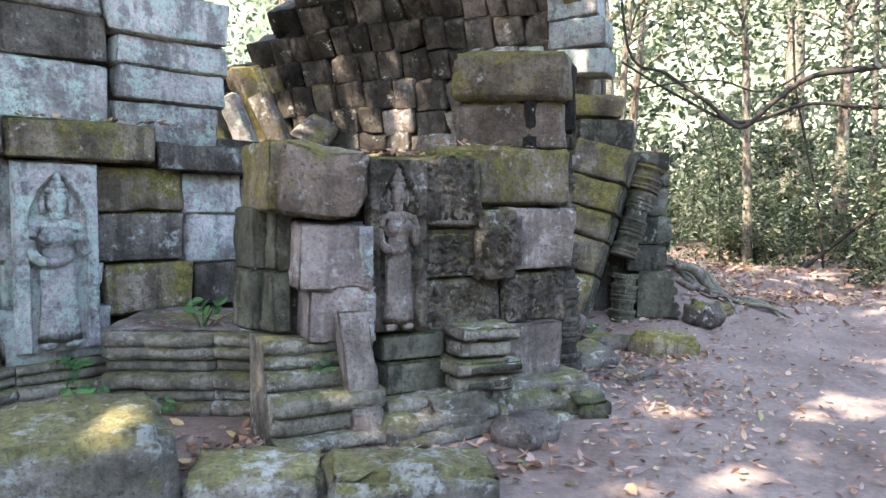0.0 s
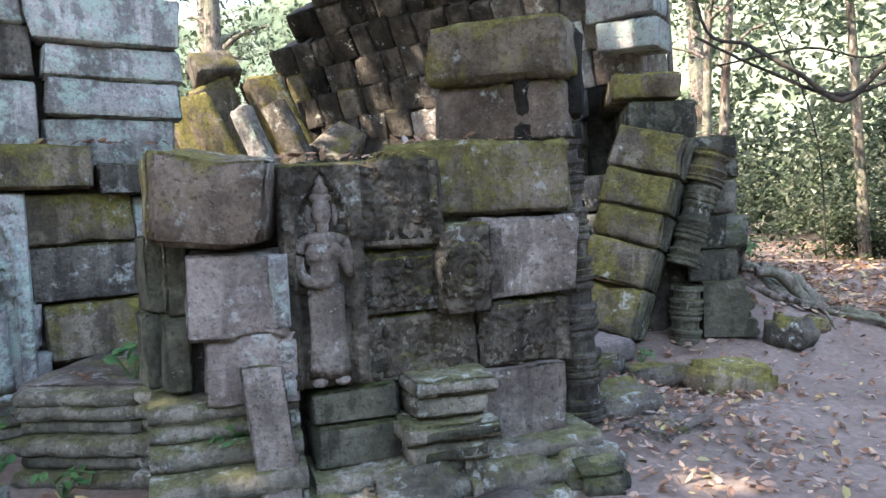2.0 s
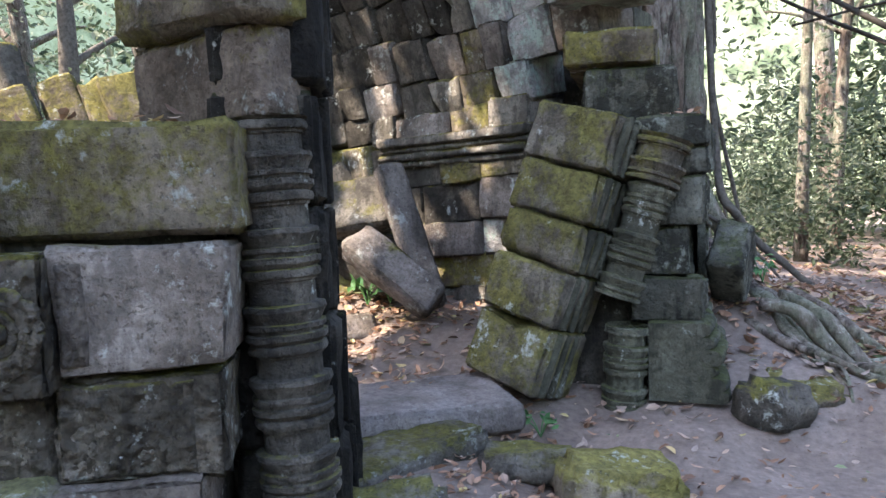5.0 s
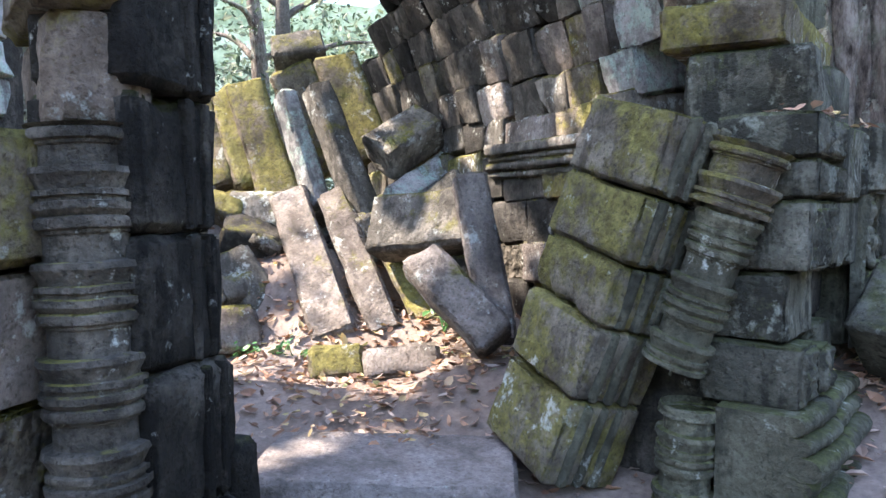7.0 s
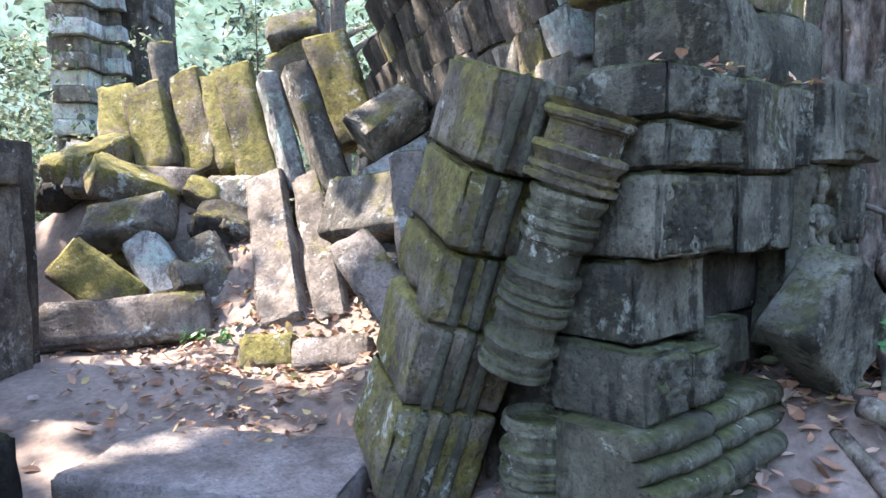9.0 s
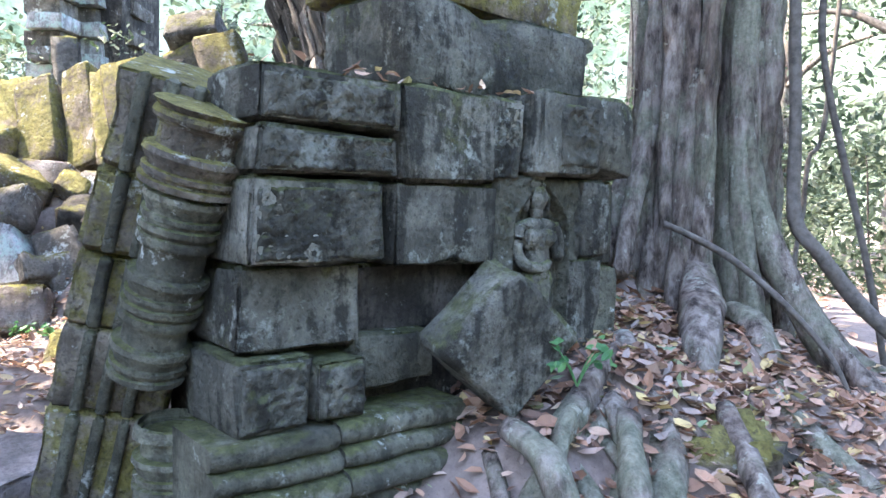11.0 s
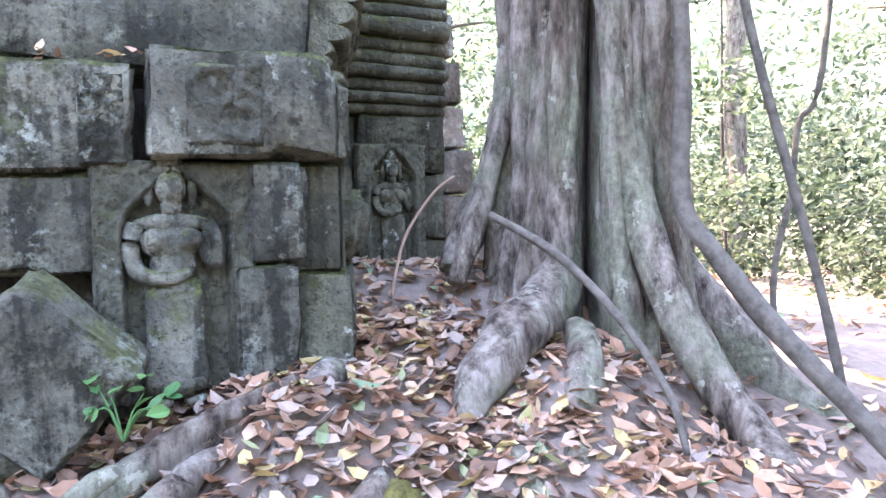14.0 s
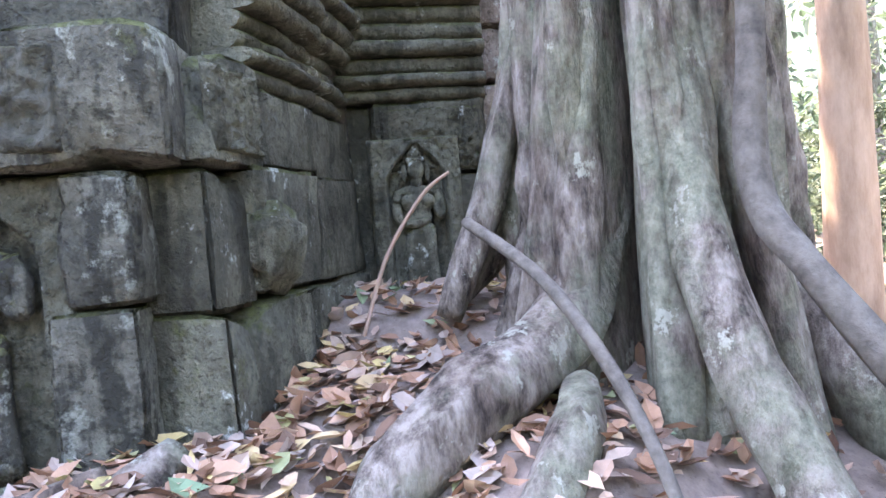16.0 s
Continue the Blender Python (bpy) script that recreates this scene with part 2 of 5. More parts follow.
FOLIAGE = simple_mat("forest_leaves", [(0.0, (0.02, 0.035, 0.018)), (0.4, (0.06, 0.09, 0.045)), (0.7, (0.115, 0.145, 0.08)), (1.0, (0.3, 0.32, 0.23))], scale=3, rough=0.5, bump=0.0, island=True, trans=0.45)
# leaf colours with lifted darks: distance haze is painted into them
HAZY_FOLIAGE = simple_mat("haze_painted_leaves", [(0.0, (0.04, 0.06, 0.034)), (0.4, (0.066, 0.092, 0.054)), (0.7, (0.1, 0.125, 0.08)), (1.0, (0.19, 0.21, 0.15))], scale=3, rough=0.6, bump=0.0, island=True, trans=0.5)
FRESH = simple_mat("fresh_green_leaf", [(0.0, (0.04, 0.13, 0.05)), (1.0, (0.12, 0.26, 0.09))], scale=9, rough=0.4, bump=0.1, island=True, trans=0.3)

# ---- mesh helpers ----
def smooth(me):
    """Smooth shading whose normals follow the broad faces, so that flat faces stay flat and only worn edges turn."""
    me.polygons.foreach_set("use_smooth", [True] * len(me.polygons))
    acc = np.zeros((len(me.vertices), 3))
    for p in me.polygons:
        w = np.array(p.normal) * p.area
        for i in p.vertices:
            acc[i] += w
    ln = np.linalg.norm(acc, axis=1, keepdims=True)
    me.normals_split_custom_set_from_vertices((acc / np.maximum(ln, 1e-9)).tolist())
    return me


def obj(name, verts, faces, mat, parent=None, label="", flat=False):
    me = bpy.data.meshes.new(name)
    me.from_pydata([tuple(v) for v in verts], [], faces)
    me.materials.append(mat)
    if not flat:
        smooth(me)
    ob = new(name, me)
    if parent is not None:
        ob.parent = parent
    if label:
        ob["label"] = label
    return ob


def empty(name, label, category, group="", kind=""):
    return tagged(new(name), label, category, group, kind)


def axis_cuts(h, r, n):
    inner = np.linspace(-(h - r), h - r, n + 1)
    return np.concatenate([[-h], inner, [h]])


def rounded(sx, sy, sz, r, rough, seed, step=0.1, chip=1.0):
    """Vertices and faces of a worn block: rounded edges, uneven faces, knocked corners."""
    h = np.array([sx, sy, sz]) / 2
    r = min(r, 0.42 * min(h))
    cuts = [axis_cuts(v, r, int(min(8, max(2, round(2 * v / step))))) for v in h]
    verts, faces, index = [], [], {}

    def vert(p):
        k = (round(p[0], 5), round(p[1], 5), round(p[2], 5))
        if k not in index:
            index[k] = len(verts)
            verts.append(k)
        return index[k]
    for ax in range(3):
        a, b = (ax + 1) % 3, (ax + 2) % 3
        for s in (-1, 1):
            for i in range(len(cuts[a]) - 1):
                for j in range(len(cuts[b]) - 1):
                    q = []
                    for da, db in ((0, 0), (1, 0), (1, 1), (0, 1)):
                        p = [0, 0, 0]
                        p[ax], p[a], p[b] = s * h[ax], cuts[a][i + da], cuts[b][j + db]
                        q.append(vert(p))
                    faces.append(q if s > 0 else q[::-1])
    v = np.array(verts)
    core = np.clip(v, -(h - r), h - r)
    d = v - core
    ln = np.linalg.norm(d, axis=1, keepdims=True)
    dn = d / np.maximum(ln, 1e-9)
    v = core + dn * r
    off = Vector((seed * 3.17 % 50, seed * 7.31 % 50, seed * 1.93 % 50))
    corner = (np.abs(d) > r * 0.5).sum(1)
    for i in range(len(v)):
        p = Vector(v[i])
        n1 = noise.noise(p * 2.3 + off)
        n2 = noise.noise(p * 8.0 + off)
        k = rough * (n1 * 1.2 + n2 * 1.0)
        if corner[i] >= 2:
            k -= chip * rough * (1.0 + 2.2 * max(0.0, noise.noise(p * 3.1 - off)))
        v[i] = v[i] + dn[i] * k
    rs = np.random.RandomState(int(seed * 977) % 99991)
    for _ in range(rs.randint(0, 4)):
        cpos = h * rs.choice([-1, 1], 3)
        cpos[rs.randint(0, 3)] *= rs.uniform(0, 1)
        R = rs.uniform(0.25, 0.6) * min(h) * 2
        dd = np.linalg.norm(v - cpos, axis=1)
        pull = np.clip(R - dd, 0, None) * rs.uniform(0.25, 0.6)
        v = v * (1 - (pull / np.maximum(np.linalg.norm(v, axis=1), 0.05))[:, None])
    # slight skew so that no block is a perfect box
    rs = np.random.RandomState(int(seed * 131) % 99991)
    sk = 1 + rs.uniform(-0.035, 0.035, 3)
    v[:, 0] *= 1 + (v[:, 2] / max(h[2], 0.01)) * (sk[0] - 1)
    v[:, 2] *= 1 + (v[:, 0] / max(h[0], 0.01)) * (sk[2] - 1)
    return v, faces


SEED = [1.0]


def block(size, m, mat, name="stone_block", parent=None, r=0.014, rough=0.015, label="", step=0.085):
    """One block of stone at the pose m."""
    SEED[0] += 1.37
    v, f = rounded(*size, r, rough, SEED[0], step)
    ob = obj(name, v, f, mat, parent, label)
    ob.matrix_world = m
    return ob


def beam(a, b, width, thick, mat, lean=0.0, name="fallen_slab", label="", r=0.03, rough=0.02, parent=None):
    """A slab lying along a to b; its broad face looks up and towards the path, turned about its length by lean degrees."""
    a, b = Vector(a), Vector(b)
    z = (a - b).normalized()
    y = Vector((0.5, -0.6, 0.35))
    y = (y - z * y.dot(z)).normalized()
    x = y.cross(z)
    rot = Matrix((x, y, z)).transposed().to_4x4()
    m = Matrix.Translation((a + b) / 2) @ rot @ pose(0, 0, 0, 0, 0, lean)
    return block((width, thick, (a - b).length), m, mat, name, parent, r, rough, label)


def lathe(profile, mat, name, parent=None, m=None, seg=28, seed=0, wob=0.006, facets=0):
    """A turned shaft from (radius, height) pairs, worn."""
    v, f = [], []
    for r, z in profile:
        for k in range(seg):
            a = 2 * math.pi * k / seg
            rr = r
            if facets:
                aa = (a % (2 * math.pi / facets)) - math.pi / facets
                rr = r * (0.55 + 0.45 * math.cos(math.pi / facets) / math.cos(aa))
            p = Vector((rr * math.cos(a), rr * math.sin(a), z))
            p += p.normalized() * noise.noise(p * 9 + Vector((seed, seed, 0))) * wob
            v.append(p)
    n = len(profile)
    for i in range(n - 1):
        for k in range(seg):
            f.append((i * seg + k, i * seg + (k + 1) % seg, (i + 1) * seg + (k + 1) % seg, (i + 1) * seg + k))
    f.append(tuple(range(seg))[::-1])
    f.append(tuple((n - 1) * seg + k for k in range(seg)))
    ob = obj(name, v, f, mat, parent, flat=True)
    ob.data.polygons.foreach_set("use_smooth", [True] * len(ob.data.polygons))
    ob.data.set_sharp_from_angle(angle=radians(38))
    if m is not None:
        ob.matrix_world = m
    return ob


def tube_data(pts, radii, seg=10, rough=0.1, seed=0.0, ridges=0):
    pts = [Vector(p) for p in pts]
    # resample smoothly
    out, rad = [], []
    n = len(pts)
    for i in range(n - 1):
        p0, p1, p2, p3 = pts[max(i - 1, 0)], pts[i], pts[i + 1], pts[min(i + 2, n - 1)]
        for s in range(6):
            t = s / 6
            out.append(0.5 * ((2 * p1) + (p2 - p0) * t + (2 * p0 - 5 * p1 + 4 * p2 - p3) * t * t + (3 * p1 - p0 - 3 * p2 + p3) * t ** 3))
            rad.append(radii[i] * (1 - t) + radii[i + 1] * t)
    out.append(pts[-1])
    rad.append(radii[-1])
    v, f = [], []
    up = Vector((0.13, 0.21, 0.97))
    for i, (p, r) in enumerate(zip(out, rad)):
        d = (out[min(i + 1, len(out) - 1)] - out[max(i - 1, 0)]).normalized()
        x = d.cross(up)
        if x.length < 0.1:
            x = d.cross(Vector((1, 0, 0)))
        x.normalize()
        y = x.cross(d)
        for k in range(seg):
            a = 2 * math.pi * k / seg
            q = x * math.cos(a) + y * math.sin(a)
            rr = r * (1 + rough * 2 * noise.noise(p * 3 + q * 1.5 + Vector((seed, 0, seed))) + (0.12 * math.sin(a * ridges + 0.7 * p.z) if ridges else 0))
            v.append(p + q * rr)
    m = len(out)
    for i in range(m - 1):
        for k in range(seg):
            f.append((i * seg + k, (i + 1) * seg + k, (i + 1) * seg + (k + 1) % seg, i * seg + (k + 1) % seg))
    f.append(tuple(range(seg)))
    f.append(tuple((m - 1) * seg + k for k in range(seg))[::-1])
    return v, f


def tube(name, pts, radii, mat, parent=None, seg=10, rough=0.1, label="", ridges=0):
    SEED[0] += 1.1
    v, f = tube_data(pts, radii, seg, rough, SEED[0], ridges)
    return obj(name, v, f, mat, parent, label)


def ellipsoid_data(c, s, tilt=0.0, nu=12, nv=8):
    v, f = [], []
    rot = Matrix.Rotation(radians(tilt), 3, "Y")
    for j in range(nv + 1):
        th = math.pi * j / nv
        for i in range(nu):
            ph = 2 * math.pi * i / nu
            v.append(Vector(c) + rot @ Vector((s[0] * math.sin(th) * math.cos(ph), s[1] * math.sin(th) * math.sin(ph), s[2] * math.cos(th))))
    for j in range(nv):
        for i in range(nu):
            f.append((j * nu + i, (j + 1) * nu + i, (j + 1) * nu + (i + 1) % nu, j * nu + (i + 1) % nu))
    return v, f


def merged(name, pieces, mat, parent=None, m=None, label=""):
    v, f = [], []
    for pv, pf in pieces:
        o = len(v)
        v.extend(pv)
        f.extend([tuple(i + o for i in q) for q in pf])
    ob = obj(name, v, f, mat, parent, label)
    if m is not None:
        ob.matrix_world = m
    return ob


def leaves(name, centres, normals, sizes, mat, seed, kind="stuff", label="", category="", narrow=0.45, curl=0.25):
    """Many single leaves, each four triangles bent along its midrib."""
    rs = np.random.RandomState(seed)
    n = len(centres)
    c = np.array(centres, float)
    nrm = np.array(normals, float)
    nrm /= np.linalg.norm(nrm, axis=1, keepdims=True)
    a = rs.normal(size=(n, 3))
    a -= nrm * (a * nrm).sum(1, keepdims=True)
    a /= np.linalg.norm(a, axis=1, keepdims=True)
    b = np.cross(nrm, a)
    s = np.array(sizes, float)[:, None]
    w = s * narrow * rs.uniform(0.7, 1.2, (n, 1))
    cu = s * curl * rs.uniform(-0.3, 1.0, (n, 1))
    fold = w * rs.uniform(0.05, 0.3, (n, 1))
    P = np.stack([c - a * s * 0.5 + nrm * cu * 0.7, c - a * s * 0.24 + b * w * 0.42 + nrm * (cu * 0.2 + fold), c + a * s * 0.14 + b * w * 0.48 + nrm * (cu * 0.1 + fold), c + a * s * 0.5 + nrm * cu,
                  c + a * s * 0.14 - b * w * 0.48 + nrm * (cu * 0.1 + fold), c - a * s * 0.24 - b * w * 0.42 + nrm * (cu * 0.2 + fold), c - a * s * 0.24 + nrm * cu * 0.2, c + a * s * 0.14 + nrm * cu * 0.1], 1)
    v = P.reshape(-1, 3)
    base = (np.arange(n) * 8)[:, None]
    tri = [(0, 1, 6), (0, 6, 5), (1, 2, 7), (1, 7, 6), (6, 7, 4), (6, 4, 5), (2, 3, 7), (7, 3, 4)]
    q = np.concatenate([base + np.array([t]) for t in tri])
    me = bpy.data.meshes.new(name)
    me.from_pydata(v.tolist(), [], q.tolist())
    me.materials.append(mat)
    ob = new(name, me)
    return tagged(ob, label, category, "", kind)


# ---- ground ----
SPOTS = np.array([(0, 0, 0), (1.4, 4, .02), (0.3, 3.9, .02), (2.7, 5.3, .02), (1.8, 6.9, .06), (3, 7.3, .05), (2.7, 7.6, .22), (0.8, 7.2, .3), (-.5, 8, .4),
                  (-1.9, 7.3, .42), (-2.2, 9.2, 1.3), (-4, 8.6, 1.9), (-1, 9.2, .75), (0.3, 9, .6), (2.75, 9.0, .72), (2.8, 8.4, .4), (2.65, 9.8, .9), (3.1, 10.45, .66),
                  (3.6, 10.2, .42), (4.4, 9.8, .22)])
SPOTS = np.concatenate([SPOTS, np.array([(5.2, 8, .06), (5.5, 10, .15), (2, 10.5, .98), (1.3, 10.5, 1.22), (1.5, 11, 1.2), (2.7, 11, .88), (3.3, 11.3, .52), (4, 12, .3), (0.5, 14.7, .5),
                  (-1.5, 4.5, .05), (-3, 4.4, .05), (6, 15, .2), (4.5, 6.5, .03), (3.6, 8.9, .25), (0.8, 5.6, .15), (-3, 6.9, .5), (1.0, 6.5, .2)])])


def height(x, y):
    d2 = (SPOTS[:, 0] - x) ** 2 + (SPOTS[:, 1] - y) ** 2 + 0.06
    w = d2 ** -1.9
    z = float((w * SPOTS[:, 2]).sum() / w.sum())
    far = max(0.0, math.hypot(x - 1, y - 6) - 9) / 10
    z = z * max(0.0, 1 - far)
    p = Vector((x, y, 0))
    return z + 0.03 * noise.noise(p * 0.9) + 0.014 * noise.noise(p * 3.1)


gx = np.concatenate([np.linspace(-400, -14, 10), np.linspace(-12, -4.2, 24), np.arange(-4, 7.01, 0.1), np.linspace(7.3, 16, 24), np.linspace(18, 400, 10)])
gy = np.concatenate([np.linspace(-400, -8, 8), np.linspace(-6, -0.3, 12), np.arange(0, 13.01, 0.1), np.linspace(13.4, 24, 24), np.linspace(27, 400, 10)])
gv = [(x, y, height(x, y)) for y in gy for x in gx]
nx = len(gx)
gf = [(j * nx + i, j * nx + i + 1, (j + 1) * nx + i + 1, (j + 1) * nx + i) for j in range(len(gy) - 1) for i in range(nx - 1)]
tagged(obj("ground", gv, gf, EARTH), "trodden pinkish-brown earth path with scattered dry leaves", "ground", kind="structure")


def wall_frame(ox, oy, yaw):
    """x along the wall, -y out of its face."""
    return pose(ox, oy, 0, 0, 0, yaw)


def course(parent, W, rows, depth=0.45):
    """Blocks of a wall: (along from, to, bottom, top, out, material)."""
    for u0, u1, z0, z1, out, mat in rows:
        g = 0.006
        SEED[0] += 0.7
        tw = math.sin(SEED[0] * 12.9) * 0.9
        m = W @ pose((u0 + u1) / 2, depth / 2 - out, (z0 + z1) / 2, 0, tw * 0.6, tw)
        block((u1 - u0 - g, depth, z1 - z0 - g), m, mat, "stone_block", parent)


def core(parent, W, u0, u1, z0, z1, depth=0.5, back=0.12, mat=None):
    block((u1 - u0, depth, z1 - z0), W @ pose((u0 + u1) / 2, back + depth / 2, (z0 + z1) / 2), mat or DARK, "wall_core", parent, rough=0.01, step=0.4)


def moulding(parent, W, u0, u1, zs, mat):
    """A run of moulded stones: bands (bottom, top, out) rounded into rolls and hollows, worn unevenly, jointed into lengths."""
    n = max(1, round((u1 - u0) / 0.7))
    prof = []
    for z0, z1, out in zs:
        k = max(1, round((z1 - z0) / 0.085))
        for b in range(k):
            a, h = z0 + (z1 - z0) * b / k, (z1 - z0) / k
            prof += [(out - 0.035, a + 0.002), (out - 0.012, a + 0.14 * h), (out, a + 0.36 * h), (out, a + 0.64 * h), (out - 0.012, a + 0.86 * h), (out - 0.035, a + h - 0.002)]
    prof = [(-0.35, prof[0][1])] + prof + [(-0.35, prof[-1][1])]
    m = len(prof)
    rs = random.Random(int(abs(u0 * 100) + abs(zs[0][0] * 1000) + m))
    cuts = [u0] + [u0 + (u1 - u0) * (a + rs.uniform(-0.2, 0.2)) / n for a in range(1, n)] + [u1]
    for a in range(n):
        SEED[0] += 0.31
        sd, w = SEED[0], cuts[a + 1] - cuts[a] - 0.01
        nu = max(3, round(w / 0.05))
        dy, tz = rs.uniform(-0.02, 0.015), rs.uniform(-0.02, 0.02)
        v, f = [], []
        for i in range(nu + 1):
            u = cuts[a] + w * i / nu
            for o, z in prof:
                p = Vector((u, o, z))
                wear = max(0.0, noise.noise(p * 2.6 + Vector((sd, 0, 3)))) * 0.05 + max(0.0, noise.noise(p * 9.0 + Vector((0, sd, 0)))) * 0.022
                end = 0.02 if i in (0, nu) else 0.0
                oo = o if o < -0.3 else o + dy - wear - end
                v.append((u, -oo, z + tz * (i / nu - 0.5) + 0.008 * noise.noise(p * 6.0)))
        for i in range(nu):
            for j in range(m):
                j2 = (j + 1) % m
                f.append((i * m + j, (i + 1) * m + j, (i + 1) * m + j2, i * m + j2))
        f.append(tuple(range(m)))
        f.append(tuple(nu * m + j for j in range(m))[::-1])
        ob = obj("moulding", v, f, mat, parent, flat=True)
        ob.data.polygons.foreach_set("use_smooth", [True] * len(ob.data.polygons))
        ob.data.set_sharp_from_angle(angle=radians(50))
        ob.matrix_world = W


# ---- left wall ----
LW = wall_frame(-3.1, 5.02, 43)
left_wall = empty("wall_left", "weathered grey sandstone temple wall with lichen and carved figure", "wall", kind="structure")
course(left_wall, LW, [(-1.2, -0.1, 2.56, 2.95, 0, GREY), (-0.1, 0.66, 2.58, 2.95, 0.02, GREY), (-1.2, -0.5, 2.12, 2.58, 0, PALE), (-0.5, 0.66, 2.12, 2.58, 0.0, PALE), (-1.2, 0.6, 2.95, 3.3, 0.05, PALE), (0.6, 1.62, 2.84, 3.2, 0.1, PALE),
                       (0.7, 1.62, 2.6, 2.84, 0.06, PALE), (0.7, 1.6, 2.33, 2.6, 0.05, PALE), (0.68, 1.54, 1.98, 2.33, 0.02, PALE)])
course(left_wall, LW, [(-1.3, -0.1, 1.84, 2.12, 0.16, GREY), (-0.1, 0.95, 1.83, 2.12, 0.17, MOSSY), (0.98, 1.75, 1.77, 2.0, 0.16, GREY), (1.75, 2.15, 1.75, 1.98, 0.1, GREY),
                       (-1.3, -0.12, 1.08, 1.84, 0, PALE), (-0.12, 0.45, 1.46, 1.83, 0.03, PALE), (-0.12, 0.5, 1.08, 1.46, 0.03, PALE), (0.45, 1.21, 1.44, 1.8, 0.05, MOSSY), (1.21, 1.75, 1.42, 1.77, 0.02, PALE)])
course(left_wall, LW, [(0.52, 1.23, 1.04, 1.44, 0.03, GREY), (1.24, 1.75, 1.0, 1.42, 0.01, PALE), (-0.12, 0.59, 0.72, 1.08, 0.03, PALE), (0.6, 1.32, 0.62, 1.03, 0.0, MOSSY), (1.32, 1.75, 0.62, 1.0, 0.0, GREY),
                       (-1.3, -0.13, 0.3, 1.08, 0, PALE), (-0.13, 0.62, 0.31, 0.72, 0.05, PALE), (1.75, 2.1, 0.3, 1.75, 0.0, GREY)])
moulding(left_wall, LW, -1.3, 0.65, [(-0.05, 0.16, 0.16), (0.16, 0.32, 0.1)], BASE)
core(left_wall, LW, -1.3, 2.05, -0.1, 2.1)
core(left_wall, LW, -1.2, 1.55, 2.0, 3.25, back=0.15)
for k in range(3):
    course(left_wall, LW, [(-1.25 + 0.3 * k, -0.2, 3.3 + 0.35 * k, 3.65 + 0.35 * k, 0.0, PALE), (-0.2, 0.95 - 0.2 * k, 3.25 + 0.35 * k, 3.6 + 0.35 * k, 0.05, PALE)])

# moulded plinth running from the wall to the pier
plinth = empty("plinth", "mossy stepped sandstone plinth below the temple wall", "plinth", kind="structure")
PW = wall_frame(-2.35, 4.82, 2)
moulding(plinth, PW, 0.0, 1.5, [(-0.05, 0.13, 0.22), (0.13, 0.22, 0.14), (0.22, 0.33, 0.2), (0.33, 0.42, 0.1), (0.42, 0.6, 0.16)], BASE)
block((1.6, 1.1, 0.12), PW @ pose(0.75, 0.55, 0.55, 0, 1), WARM, "ledge_slab", plinth, rough=0.015)

# ---- the pier with the carved figure ----
CW = wall_frame(-0.395, 4.38, 28)
pier = empty("wall_pier", "carved sandstone door pier with cracked mossy blocks", "wall", kind="structure")
course(pier, CW, [(-0.02, 0.74, 1.37, 1.83, 0.03, CARVED), (0.2, 0.76, 1.02, 1.36, 0.0, CARVED), (0.96, 1.54, 1.05, 1.49, 0.02, WARM), (-0.06, 0.2, 1.02, 1.37, -0.06, DARK),
                  (0.2, 0.92, 0.66, 1.02, -0.03, CARVED), (0.93, 1.5, 0.66, 1.04, -0.02, CARVED), (-0.05, 0.22, 0.68, 1.02, -0.08, DARK), (0.0, 0.45, 0.5, 0.68, 0.04, DEEP), (0.0, 0.47, 0.29, 0.5, 0.07, DEEP), (0.9, 1.42, 0.28, 0.68, 0.05, WARM)], depth=0.5)
block((0.27, 0.55, 0.48), CW @ pose(0.84, 0.17, 1.24), CARVED, "stone_block", pier, rough=0.016)
block((1.1, 0.6, 0.42), CW @ pose(1.05, 0.42, 1.715, 0, -0.5, -4), MOSSY, "stone_block", pier, rough=0.016, r=0.03)
block((0.5, 0.5, 0.42), CW @ pose(-0.36, 0.06, 1.66, 4, 7, -14), BROWN, "stone_block", pier, rough=0.018, r=0.02)
block((0.18, 0.5, 0.42), CW @ pose(-0.63, 0.3, 1.68, 0, 2, 6), MOSSY, "stone_block", pier)
block((0.46, 0.5, 0.41), CW @ pose(-0.31, 0.14, 1.195, 0, 2, -3), PINK, "stone_block", pier, rough=0.016)
block((0.44, 0.5, 0.36), CW @ pose(-0.26, 0.17, 0.84, 0, 2, -2), PINK, "stone_block", pier, rough=0.016)
for k, (z0, z1) in enumerate([(1.1, 1.5), (0.72, 1.1)]):
    block((0.12, 0.3, z1 - z0), CW @ pose(-0.6 - 0.02 * k, 0.26, (z0 + z1) / 2, 0, 0, 8), DEEP, "pilaster", pier)
    block((0.1, 0.3, z1 - z0), CW @ pose(-0.72 - 0.02 * k, 0.42, (z0 + z1) / 2, 0, 0, 12), DEEP, "pilaster", pier)
